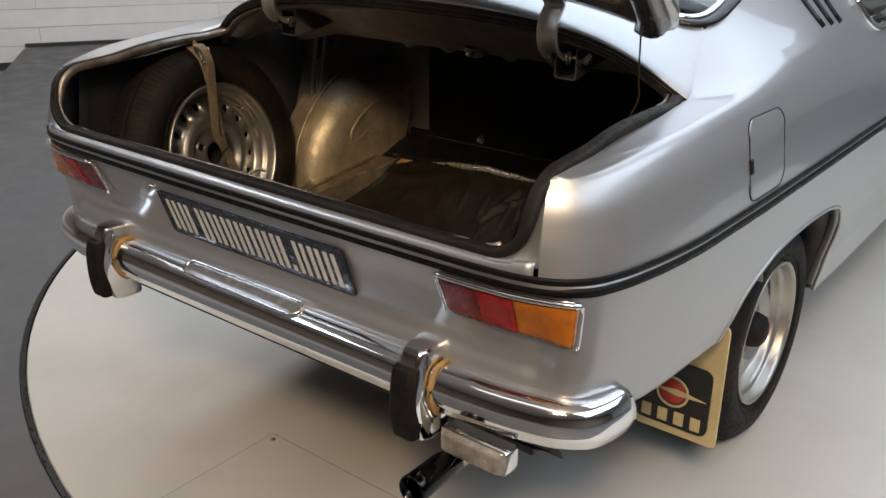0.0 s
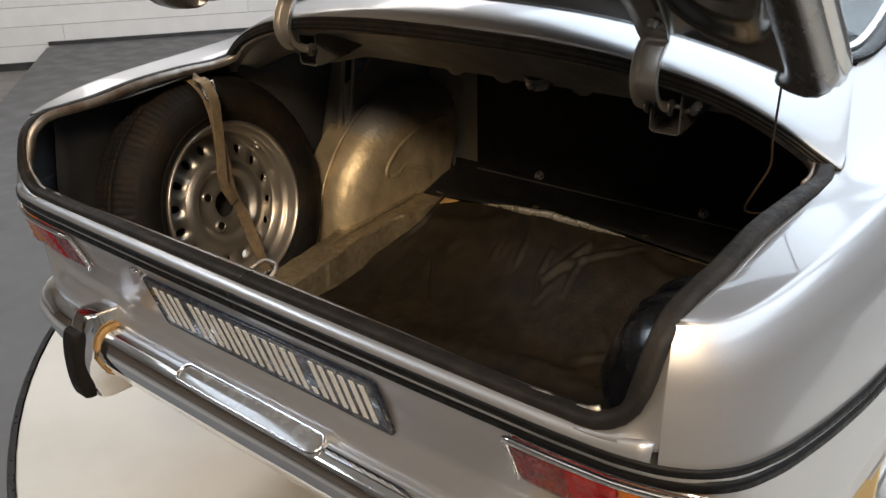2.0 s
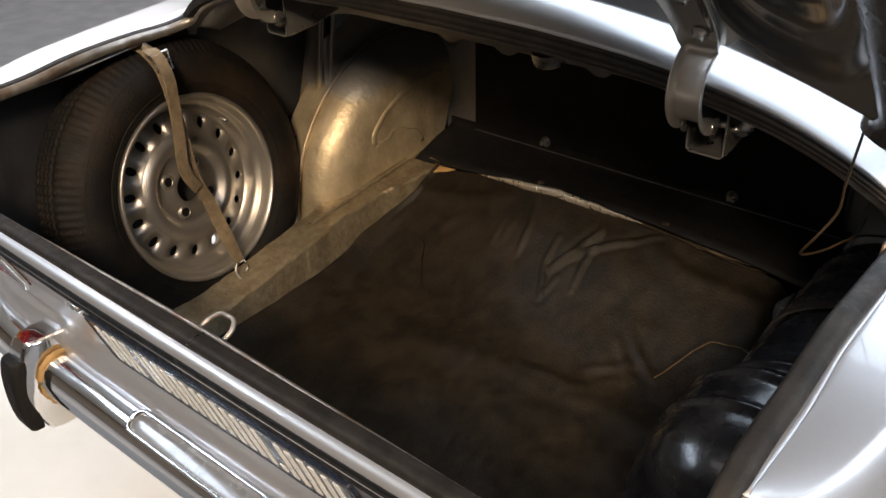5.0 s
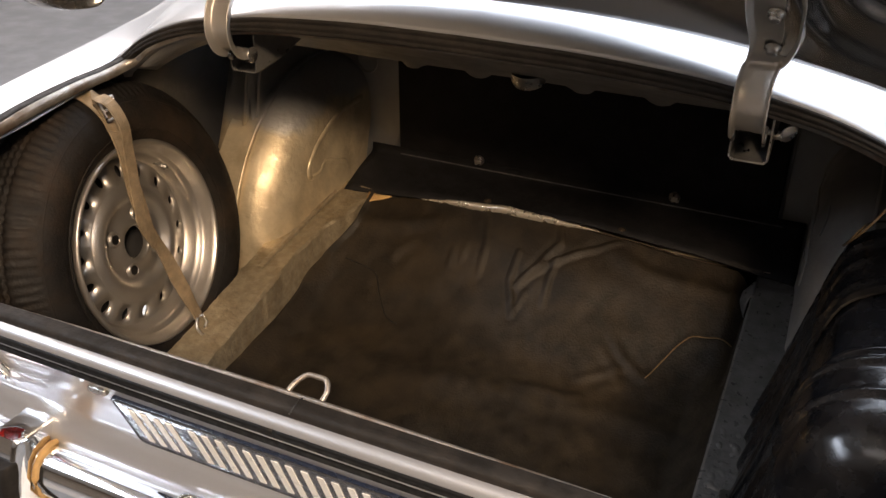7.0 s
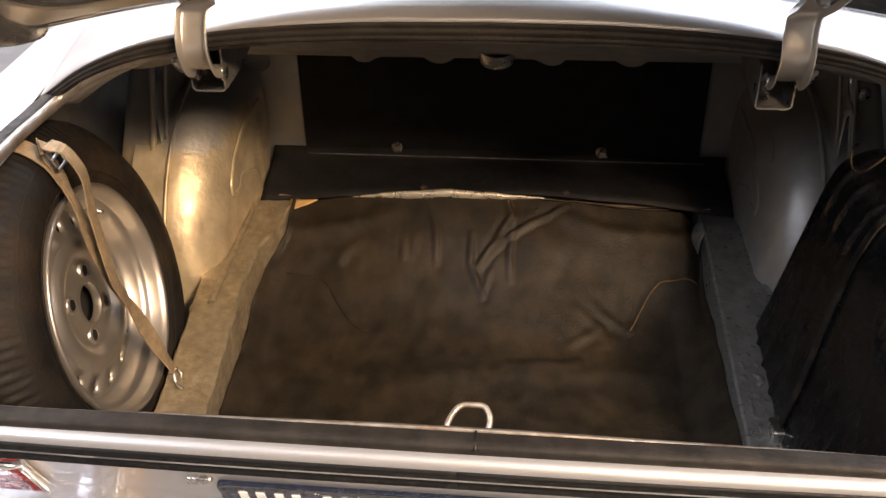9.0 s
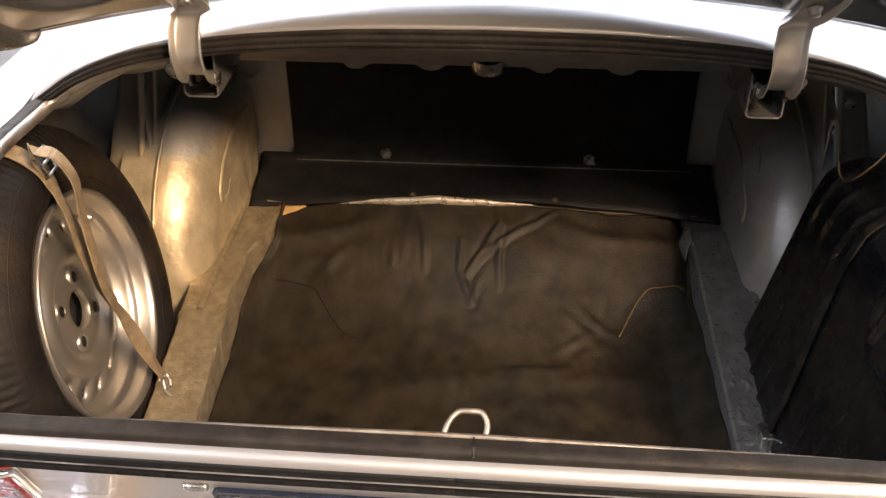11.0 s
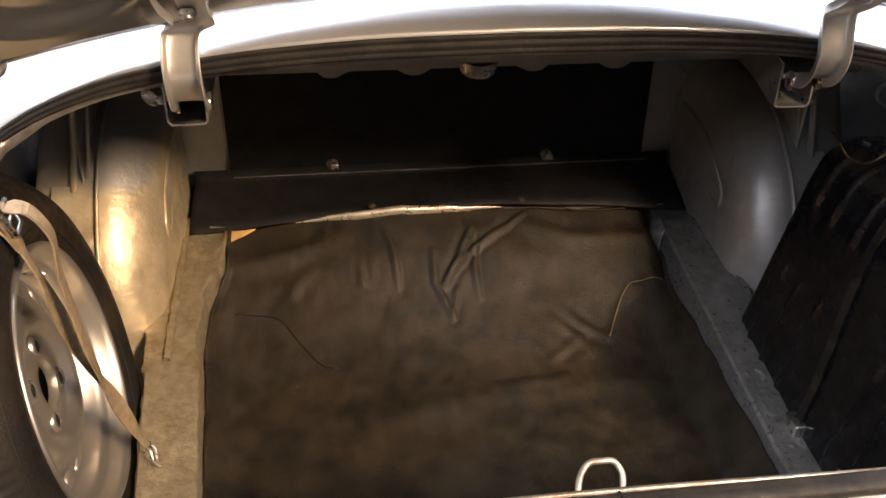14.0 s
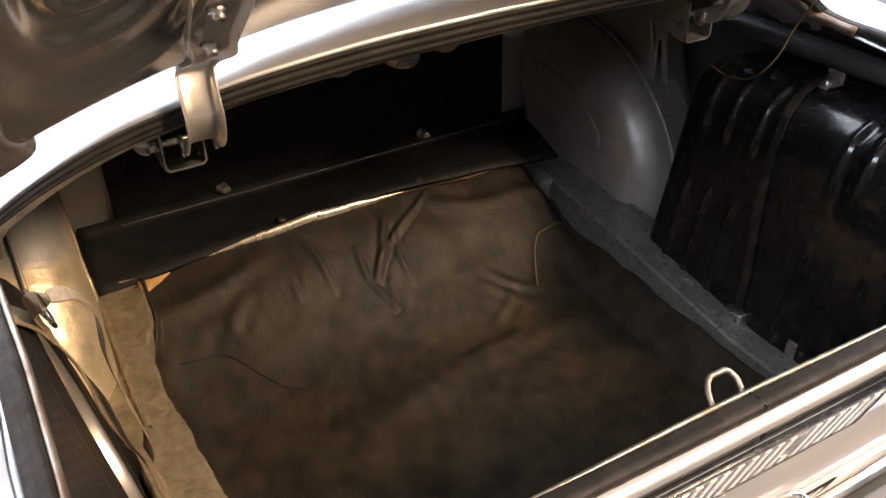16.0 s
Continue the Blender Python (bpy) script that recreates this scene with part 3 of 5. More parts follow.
for s in (1, -1):
    flip = np.array([s, 1, 1])
    # side window behind the door and the door window
    for name, y0, y1 in (("quarter_window", 1.27, 1.70), ("door_window", 1.80, 2.62)):
        zt = lambda y: inner_edge(y)[1] - 0.045
        zb = lambda y: shoulder_z(y) + (0.022 if name == "quarter_window" else 0.045) + 0.06 * (1 - math.sqrt(max(0.0, 1 - max(0.0, (y0 + 0.08 - y) / 0.08) ** 2)))
        ys = np.r_[np.linspace(y0, y0 + 0.08, 8)[:-1], np.linspace(y0 + 0.08, y1, 8)]
        rows = [[tuple(skin_side(y, zb(y) + (zt(y) - zb(y)) * v, 0.003) * flip) for v in np.linspace(0, 1, 8)] for y in ys]
        pane = thick(link(name, *grid(rows), GLASS, car), 0.004, 0)
        loop = [np.array(r[0]) for r in rows] + [np.array(q) for q in rows[-1]][1:] + [np.array(r[-1]) for r in rows[::-1]][1:] + [np.array(q) for q in rows[0][::-1]][1:-1]
        sweep("window_trim", loop, ring(0.011, 8, 0.008), CHROME, pane, "chrome window trim", up=(s, 0, 0.2), closed=True)
    for k in range(3):
        y = 1.010 + 0.050 * k
        path = [skin_side(y - 0.045 * v, 1.012 + 0.11 * v, 0.0) * flip for v in np.linspace(0, 1, 8)]
        sweep("pillar_vent", path, ring(0.009, 8, 0.006), BLACK_TRIM, car, "black slanted air vent", up=(s, 0, 0.3))
    # twin black belt line with a silver gap, round the tail and along the side
    for z, h in ((STRIPE - 0.010, 0.0075), (STRIPE + 0.008, 0.0055)):
        path = []
        for i in range(0, 450):
            b = SIDE[i]
            hh = z
            p = skin_point(i, hh, (1 - b) * rear_in(min(hh, STRIPE)) + b * side_in(min(hh, STRIPE)) - 0.0012)
            path.append(p * flip)
        sweep("belt_line", path, [(-0.001, -h), (0.001, -h * 0.9), (0.0015, 0), (0.001, h * 0.9), (-0.001, h)] if s < 0 else
              [(0.001, -h), (-0.001, -h * 0.9), (-0.0015, 0), (-0.001, h * 0.9), (0.001, h)], BELT, car, "black belt line")
    # wheel arch lip
    for wy in (WHEEL_Y, FRONT_Y):
        path = []
        for dy, z in ARCH:
            path.append(flank(wy + dy, z, side_in(z) + 0.001) * flip)
        sweep("arch_lip", path, ring(0.005, 8), PAINT, car, "rolled wheel arch lip")
        rows = [[(s * x, wy + dy * 1.01, z + 0.006) for x in (0.64, 0.67, float(np.interp(z, [0.29, 0.45], [0.690, 0.735])))] for dy, z in ARCH]
        thick(link("wheel_well", *grid(rows), DARK_METAL, car, "dark wheel well"), 0.003, 0)
        rows = [[(s * 0.638, wy + dy * 1.01, z + 0.006), (s * 0.638, wy + dy * 0.9, 0.24)] for dy, z in ARCH if dy > -0.375]
        link("well_wall", *grid(rows), DARK_METAL, car, "dark inner wall of the wheel well")
box("underbody", (-0.56, 1.2, 0.24), (0.56, 3.9, 0.30), DARK_METAL, car, "dark underbody", 0.03)
box("rear_floor_pan", (-0.73, 0.16, 0.335), (0.56, 1.2, 0.352), DARK_METAL, car, "", 0.002)
link("tank_floor", *grid([[(0.555, y, 0.35), (0.60, y, 0.36), (0.69, y, 0.46), (0.722, y, 0.48)] for y in (0.16, 0.5, 0.62)]), DARK_METAL, car, "dark sloping floor under the tank")
link("tank_floor_front", *grid([[(0.555, y, 0.35), (0.72, y, 0.35)] for y in (0.62, 0.66)]), DARK_METAL, car)

# fuel filler flap on the right wing
fy0, fy1, fz0, fz1 = 0.485, 0.645, 0.772, 0.914


def wing(y, z, out):
    v = (z - STRIPE) / (shoulder_z(y) - STRIPE)
    return flank(y, z, float(np.interp(v, [0, 0.35, 0.7, 0.88, 1], [0, 0.004, 0.016, 0.029, 0.043])) - out)


def rounded(y0, y1, z0, z1, r, n=8):
    pts = []
    for cy, cz, a0 in ((y1 - r, z1 - r, 0), (y0 + r, z1 - r, 90), (y0 + r, z0 + r, 180), (y1 - r, z0 + r, 270)):
        for k in range(n):
            a = radians(a0 + 90 * k / (n - 1))
            pts.append((cy + r * math.cos(a), cz + r * math.sin(a)))
    return pts


outline = rounded(fy0, fy1, fz0, fz1, 0.028)
cyz = np.array([(fy0 + fy1) / 2, (fz0 + fz1) / 2])
rows = [[wing(*(cyz + (np.array(q) - cyz) * f), o) for q in outline] for f, o in ((1.0, -0.0006), (0.992, 0.0010), (0.95, 0.0016), (0.6, 0.0018), (0.2, 0.0018), (0.01, 0.0018))]
flap = link("fuel_flap", *grid(rows, True), PAINT, car, "silver fuel filler flap")
sweep("flap_gap", [wing(*(cyz + (np.array(q) - cyz) * 1.012), 0.0006) for q in outline], ring(0.0016, 6), DARK_METAL, flap, "dark shut line", up=(1, 0, 0), closed=True)
sweep("finger_notch", [wing(fy0 + 0.002, z, 0.002) for z in np.linspace(0.825, 0.85, 6)], ring(0.007, 8, 0.003), BLACK_TRIM, flap, "finger notch", up=(1, 0, 0))

# ---- rubber seal round the boot opening ----
RSEAL = np.array([(0, 0.0, 0.781), (0.3, 0.001, 0.781), (0.53, 0.002, 0.782), (0.585, 0.002, 0.787), (0.610, 0.004, 0.805), (0.622, 0.011, 0.84), (0.626, 0.025, 0.876),
                  (0.626, 0.055, 0.897), (0.624, 0.10, 0.903), (0.624, 0.16, 0.908), (0.624, 0.25, 0.922), (0.628, 0.37, 0.929), (0.627, 0.455, 0.931), (0.616, 0.486, 0.940), (0.577, 0.479, 0.968), (0.50, 0.472, 1.002),
                  (0.40, 0.472, 1.023), (0.2, 0.474, 1.040), (0, 0.474, 1.045)])
half = smooth_curve(RSEAL, 110)
loop = np.r_[half, (half * [-1, 1, 1])[::-1][1:-1]]
centre = np.array([0, 0.24, 0.80])
seal_up = []
for p in loop:
    d = p - centre
    d[2] = 0
    d /= np.linalg.norm(d)
    seal_up.append(np.array([0.15 * d[0], 0.15 * d[1], 1.0]))
seal = sweep("boot_seal", loop, [(0.0135 * math.cos(a) * (1 - 0.12 * math.cos(2 * a)), 0.0088 * math.sin(a) - 0.0016 * math.exp(-((a - 1.75) / 0.16) ** 2)) for a in np.linspace(0, 2 * math.pi, 25)[:-1]],
             SEAL, car, "weathered black rubber boot seal", up=np.array(seal_up), closed=True)
sweep("seal_joint", [(0.017, -0.014, 0.7855), (0.0172, 0.0, 0.7895), (0.0165, 0.012, 0.787)], ring(0.0012, 6), BLACK_TRIM, seal, "butt joint in the seal")
# scuffed metal flange inside the seal
inner = []
for p, u in zip(loop, seal_up):
    d = np.array([u[0], u[1], 0])
    d /= np.linalg.norm(d)
    inner.append(p - d * 0.0150 + np.array([0, 0, 0.001]))
cut = [k for k in range(len(loop)) if loop[k][0] > 0.60 and 0.0 < loop[k][1] < 0.40]
order = list(range(cut[-1] + 1, len(loop))) + list(range(0, cut[0]))
sweep("opening_flange", [inner[k] for k in order], [(-0.0016, -0.010), (0.0016, -0.010), (0.0020, 0.0062), (-0.0020, 0.0062)], GRIMY_STEEL, car, "scuffed bare metal flange", up=np.array([seal_up[k] for k in order]))

# ---- boot interior ----
HOUSE_Y, HOUSE_Z, FACE_R, SHOULDER = 1.02, 0.45, 0.25, 0.095


def house_face(s):
    """How far from the middle the flat inner face of a wheel house stands."""
    return 0.506 if s < 0 else 0.468


def house_limit(z, s):
    """How far out the bulkhead reaches before it meets the wheel house."""
    r = math.hypot(0.08, z - HOUSE_Z)
    if r < FACE_R or z < HOUSE_Z:
        return house_face(s) + 0.012
    q = min(1.0, (r - FACE_R) / SHOULDER)
    return house_face(s) + 0.012 + SHOULDER * (1 - math.sqrt(1 - q * q))


def left_rail(y):
    return float(np.interp(y, [0.07, 0.4, 0.7, 0.79, 0.87, 0.93], [-0.425, -0.437, -0.460, -0.456, -0.430, -0.427]))


for s in (1, -1):
    rows = []
    for y in np.linspace(0.09, 1.12, 30):
        x0 = min(0.725, float(np.interp(y, [0.05, 0.12, 0.3], [0.655, 0.70, 0.725])))
        e = inner_edge(min(max(y, 0.05), 0.43))[0]
        lift = float(ease(0.46, 0.53, y))
        low = (0.475 if s > 0 else 0.36) * (1 - lift) + 0.635 * lift
        rows.append([(s * (x0 - 0.01), y, low), (s * (x0 + 0.003), y, 0.55 * (1 - lift) + 0.66 * lift), (s * x0, y, 0.75), (s * (x0 - 0.03), y, 0.86), (s * (e + 0.012), y, float(np.interp(y, [0.05, 0.16, 0.25, 0.43, 0.6], [0.88, 0.89, 0.905, 0.922, 0.975])))])
    thick(link("inner_wing_panel", *grid(rows), DARK_METAL, car, "dark painted inner wing"), 0.002, 0)
    # wheel house: a half drum with a flat inner face and a broad rounded shoulder
    xf = house_face(s)

    def house_at(a, w):
        """a: angle over the arch from the rear; w: 0 at the middle of the inner face to 1 at the outer wall."""
        if w < 0.45:
            r, x = w / 0.45 * FACE_R, xf + 0.006 * (w / 0.45) ** 4
        elif w < 0.9:
            b = (w - 0.45) / 0.45 * math.pi / 2
            r, x = FACE_R + SHOULDER * math.sin(b), xf + 0.006 + (SHOULDER - 0.006) * (1 - math.cos(b))
        else:
            r, x = FACE_R + SHOULDER, xf + SHOULDER + (w - 0.9) / 0.1 * 0.07
        if a < 0:
            flare = 0.018 * ease(0.3, 1.0, -a / 0.35)
            return (s * (x - flare * 0.5), HOUSE_Y - r - flare, HOUSE_Z + 0.10 * a / 0.35)
        x += 0.0035 * bumps(a * 2.0, w * 3, s, 0.45)
        return (s * x, HOUSE_Y - r * math.cos(a), HOUSE_Z + r * math.sin(a))

    steel = UNDERSEAL if s < 0 else HOUSE_GREY
    rows = [[house_at(a, w) for w in np.r_[np.linspace(0, 0.45, 10), np.linspace(0.45, 0.9, 22)[1:], np.linspace(0.9, 1.0, 4)[1:]]] for a in np.r_[np.linspace(-0.35, 0, 10)[:-1], np.linspace(0, 1.95, 60)]]
    if s > 0:
        rows = rows[::-1]
    house = link("wheel_house", *grid(rows), steel, car, "painted metal wheel house")
    path = [house_at(a, w) for a, w in smooth_curve([(0.66, 0.425), (0.70, 0.448), (0.85, 0.456), (1.1, 0.456), (1.4, 0.456), (1.75, 0.456)], 34)]
    sweep("pressed_ridge", path, ring(0.0075, 8, 0.0035), steel, house, up=(1, 0, 0))
    path = [house_at(a, w) for a, w in smooth_curve([(0.66, 0.425), (0.75, 0.38), (0.92, 0.36), (1.05, 0.30), (1.2, 0.25), (1.25, 0.20)], 24)]
    sweep("pressed_ridge", path, ring(0.006, 8, 0.0016), steel, house, up=(1, 0, 0))
    if s > 0:
        path = [house_at(a, w) for a, w in smooth_curve([(0.92, 0.60), (1.0, 0.62), (1.10, 0.63)], 12)]
        sweep("pressed_ridge", path, ring(0.006, 8, 0.002), steel, house, up=(1, 0, 0))
    path = [(s * (xf + SHOULDER - 0.002), HOUSE_Y - 0.350 * math.cos(a), HOUSE_Z + 0.350 * math.sin(a)) for a in np.linspace(-0.05, 1.7, 50)]
    sweep("seam_flange", path, ring(0.005, 8, 0.0035), steel, house, "folded seam round the wheel house", up=(1, 0, 0))
    # side panel beyond the wheel house, with a triangular gap beside the gusset
    rows = []
    for z in np.linspace(0.50, 0.965, 60):
        y0 = float(np.interp(z, [0.815, 0.838, 0.868, 0.90, 0.96], [0.803, 0.868, 0.893, 0.90, 0.90])) - (0.05 if s > 0 else 0.0) * ease(0.80, 0.83, z)
        rows.append([(s * (xf + SHOULDER + 0.003 + 0.018 * (1 - t)), y0 + (1.102 - y0) * t, z) for t in np.linspace(0, 1, 14)])
    thick(link("upper_side_panel", *grid(rows if s < 0 else rows[::-1]), PAINT_IN, car, "grey painted side panel"), 0.002, 0)
    # gusset post behind the wheel well and its folded ribs
    rows = []
    for z in np.linspace(0.50, 0.95, 14):
        w = float(np.interp(z, [0.5, 0.607, 0.70, 0.89, 0.95], [0.668, 0.650, 0.633, 0.602, 0.592])) - (0.028 if s > 0 else 0.0)
        rows.append([(s * x, 0.80 + 0.02 * (x - w), z) for x in np.linspace(w, w + float(np.interp(z, [0.60, 0.70, 0.89], [0.080, 0.066, 0.042])), 5)])
    gus = thick(link("gusset_panel", *grid(rows), steel, car, "grey painted gusset post"), 0.003, 0)
    rod("rib", [(r[0][0] + s * 0.006, 0.795, r[0][2]) for r in rows], 0.005, steel, gus)
    rod("rib", [(r[0][0] - s * 0.014, 0.812, r[0][2]) for r in rows if r[0][2] > 0.68], 0.004, PAINT_IN, gus)
    if s > 0:
        turned("bolt_head", [(0, 0.005), (0.009, 0.0045), (0.011, 0.0)], pose(0.602, 0.797, 0.845, 90, 0, 0), STEEL, gus, n=14)
    # longitudinal rail
    xi, xo = (-0.428, -0.512) if s < 0 else (0.398, 0.500)
    rows = []
    for y in np.linspace(0.165, 1.0, 98):
        if s < 0:
            xi = left_rail(y)
            xo = xi - 0.084
        zt = 0.455 + 0.13 * max(0.0, y - 0.35) - (0.007 if s < 0 else 0.012) * ease(0.90, 0.95, y)
        w = lambda k, z: 0.0018 * bumps(k, y, z, 0.03) + 0.0014 * bumps(k, y, z, 0.011)
        if s < 0:
            w0 = w
            w = lambda k, z: 1.8 * w0(k, z)
        else:
            w0 = w
            w = lambda k, z: 0.25 * w0(k, z)
        rows.append([(xi + s * w(0, 1), y, 0.345), (xi + s * w(0, 2), y, zt - 0.004 + w(1, 1)), (xi + s * 0.004, y, zt + w(2, 1)), (xi + s * 0.02, y, zt - 0.001 + w(2.5, 1)),
                     (xi + s * 0.05, y, zt - 0.001 + w(3, 1)), (xo - s * 0.004, y, zt + w(4, 1)), (xo + w(5, 1), y, zt - 0.004), (xo + s * 0.006, y, 0.365)])
    v, f = grid(rows if s < 0 else [r for r in rows[::-1]])
    k = len(rows[0])
    f += [tuple(range(k))[::-1], tuple(range((len(rows) - 1) * k, len(rows) * k))]
    link("chassis_rail", v, f, RAIL if s < 0 else RAIL_GREY, car, "rough underseal-coated chassis rail").data.set_sharp_from_angle(angle=radians(35))
    # lumpy seam sealer where the rail meets the wheel house, and weld spatter on the right-hand rail
    seam = []
    for y in np.linspace(0.62, 0.92, 60):
        r = 0.004 + 0.0022 * bumps(s, y, 0, 0.02)
        c = np.array([s * (0.502 if s < 0 else 0.488), y, 0.457 + 0.13 * (y - 0.35)])
        seam.append([c + np.array([1.6 * r * math.cos(q), 0.0, r * math.sin(q)]) for q in np.linspace(0, 2 * math.pi, 9)[:-1]])
    link("seam_sealer", *grid(seam, True), RAIL if s < 0 else RAIL_GREY, car, "lumpy seam sealer")
    if s > 0:
        rows = []
        for y in np.linspace(0.33, 0.56, 70):
            zt = 0.4555 + 0.13 * max(0.0, y - 0.35)
            e = ease(0.33, 0.36, y) * (1 - ease(0.53, 0.56, y))
            rows.append([(x + 0.001 * bumps(x, y, 2, 0.012), y, zt - 0.003 + e * max(0.0, 0.0065 * (bumps(x, y, 7, 0.014) + 0.25)) * math.sin(math.pi * u) ** 0.6) for u, x in zip(np.linspace(0, 1, 22), np.linspace(0.404, 0.450, 22))])
        link("weld_spatter", *grid(rows[::-1]), RAIL_GREY, car, "rough weld spatter on the rail")
        rows = []
        for y in np.linspace(0.872, 0.928, 16):
            zt = 0.455 + 0.13 * (y - 0.35) - 0.012 * ease(0.90, 0.95, y)
            o = 0.010 * math.sin(math.pi * (y - 0.872) / 0.056) + 0.003 * bumps(0, y, 1, 0.02)
            rows.append([(0.403, y, zt + 0.0015), (0.397, y, zt + 0.001), (0.392 - o, y, zt - 0.014), (0.390 - o, y, zt - 0.040), (0.395, y, zt - 0.075)])
        thick(link("rail_flange", *grid(rows[::-1]), RAIL_GREY, car, "ragged sealed flange at the rail's end"), 0.003, 0)
    # grey panel beside the seat-back board
    link("bulkhead_side", *grid([[(s * min(x, house_limit(z, s) + 0.01 * x), 1.100 - 0.02 * (z > 0.9), z) for z in np.linspace(0.35, 0.98, 40)] for x in (0.42 if s < 0 else 0.402, 0.45, 0.49, 0.60, 0.766)]), PAINT_IN, car, "grey painted bulkhead")
    rod("bulkhead_edge", [(s * (0.427 if s < 0 else 0.411), 1.094, z) for z in np.linspace(0.56, 0.93, 5)], 0.004, PAINT_IN, car)
for s in (1, -1):
    xc = 0.512 if s < 0 else 0.492
    rod("pressed_disc", [(s * (xc + 0.024 * math.cos(a)), 1.0975, 0.775 + 0.026 * math.sin(a)) for a in np.linspace(0, 2 * math.pi, 33)[:-1]], 0.0022, PAINT_IN, car, "round pressing in the bulkhead", 6, True)
    e = house_face(s)
    rod("panel_slit", smooth_curve([(s * (e + 0.010), 1.0965, 0.680), (s * (e + 0.014), 1.0965, 0.702), (s * (e + 0.030), 1.0965, 0.724), (s * (e + 0.050), 1.0965, 0.742)], 16), 0.0024, BLACK_TRIM, car, "open seam in the bulkhead", 6)
link("bulkhead", *grid([[(x, 1.105, z) for z in np.linspace(0.35, 1.05, 5)] for x in np.linspace(-0.45, 0.45, 5)]), DARK_METAL, car, "dark bulkhead")

# cross member under the deck, with scallops, and its courtesy lamp
rows = []
for x in np.linspace(-0.62, 0.62, 125):
    f = np.array([x, float(np.interp(abs(x), LIP[::-1, 0], LIP[::-1, 1])), float(np.interp(abs(x), LIP[::-1, 0], LIP[::-1, 2]))])
    sc = 0.0
    for c in (-0.219, -0.095, 0.088, 0.216):
        sc = max(sc, 0.010 * math.sqrt(max(0.0, 1 - ((x - c) / 0.020) ** 2)))
    drop = 0.03 * ease(0.45, 0.62, abs(x))
    rows.append([(x, f[1] + 0.02, f[2] - 0.033), (x, 0.55, f[2] - 0.050), (x, 0.66, 0.956 - drop), (x, 0.735, 0.922 - drop - sc * 0.3), (x, 0.742 + 0.004, 0.913 - drop - sc), (x, 0.755, 0.915 - drop - sc), (x, 0.80, 0.945 - drop), (x, 1.105, 0.98 - drop)])
thick(link("cross_member", *grid(rows), PAINT_IN, car, "grey painted cross member with scalloped edge"), 0.002, 0)
turned("courtesy_lamp", [(0.0, -0.014), (0.022, -0.013), (0.027, -0.009), (0.029, 0.0), (0.029, 0.02)], pose(0, 0.735, 0.920, 14, 0, 0) @ Matrix.Diagonal((1.0, 1.0, 0.8, 1.0)), STEEL, car, "round courtesy lamp", 28)

# seat-back board and the loose flap below it
board = box("seat_back_board", (-0.425, 1.078, 0.555), (0.408, 1.093, 0.965), BLACK_BOARD, car, "black seat-back board", 0.003)
rows = []
for x in np.linspace(-1, 1, 61):
    sag = 0.007 * math.sin(3.2 * x + 0.6) * (1 - abs(x)) + 0.004 * bumps(x, 0, 0, 0.3)
    wn, wf = 0.482, 0.478
    xo = -0.016
    rows.append([(x * 0.478 + xo, 1.076, 0.590), (x * wf + xo, 1.074, 0.574), (x * wf + xo, 1.066, 0.568), (x * (wf * 0.6 + wn * 0.4) + xo, 1.02, 0.563 + sag * 0.3 - 0.008 * abs(x) ** 3),
                 (x * wn + xo, 0.97, 0.558 + sag * 0.8 - 0.024 * abs(x) ** 2.5), (x * wn + xo, 0.944, 0.556 + sag - 0.032 * abs(x) ** 2.5)])
apron = thick(link("board_flap", *grid(rows), BLACK_BOARD, car, "black hardboard flap over the floor step"), 0.004)
# The highlight along the crease is put in as a grey line.
sweep("crease", [(x, 1.0735, 0.5755) for x in np.linspace(-0.42, 0.42, 12)], ring(0.0013, 6), BRACKET_GREY, apron, "crease with its highlight put in as grey")
for x, y, z, m in ((-0.155, 0.957, 0.562, TORN), (0.133, 0.957, 0.560, TORN)):
    turned("screw", [(0, 0.004), (0.006, 0.003), (0.008, 0.0)], pose(x, y, z, 5, 0, 0), m, apron, n=14)
for x in (-0.226, 0.206):
    st = turned("wing_stud", [(0, 0.016), (0.004, 0.016), (0.005, 0.006), (0.011, 0.004), (0.012, 0.0)], pose(x, 1.077, 0.594, 90, 0, 0), STEEL, board, "bare metal stud", 14)
    box("stud_tab", (x - 0.004, 1.058, 0.59), (x + 0.012, 1.064, 0.602), STEEL, st, "", 0.002)

# striker loop on the sill
pts = smooth_curve([(-0.0225, 0.022, 0.752), (-0.0225, 0.026, 0.772), (-0.0150, 0.043, 0.784), (-0.006, 0.050, 0.789), (0.008, 0.0505, 0.790), (0.021, 0.050, 0.789), (0.0270, 0.043, 0.784), (0.0245, 0.026, 0.770), (0.0225, 0.022, 0.752)], 40)
rod("striker_loop", pts * np.array([0.90, 1, 1]) + np.array([0.004, 0, -0.003]), 0.0032, GRIMY_STEEL, car, "bare steel lid striker loop")

# ---- boot lid and hinges ----
LO, LV, LN = np.array([0.015, 0.522, 1.124]), np.array([0, -0.7071, 0.7071]), np.array([0, 0.7071, 0.7071])


def lid_point(x, v, w):
    """Lid coordinates: across, from the hinged edge outwards, and above the outer skin's middle."""
    if v < 0.05:
        x = x * (1 - 0.07 * (1 - math.sqrt(1 - (1 - max(v, 0.0) / 0.05) ** 2)))
    k = abs(x) / 0.64
    return LO + np.array([x, 0, 0]) + LV * (v + 0.075 * k * k * (1 - v)) + LN * (w - 0.136 * k**2.2 - 0.10 * v * v)


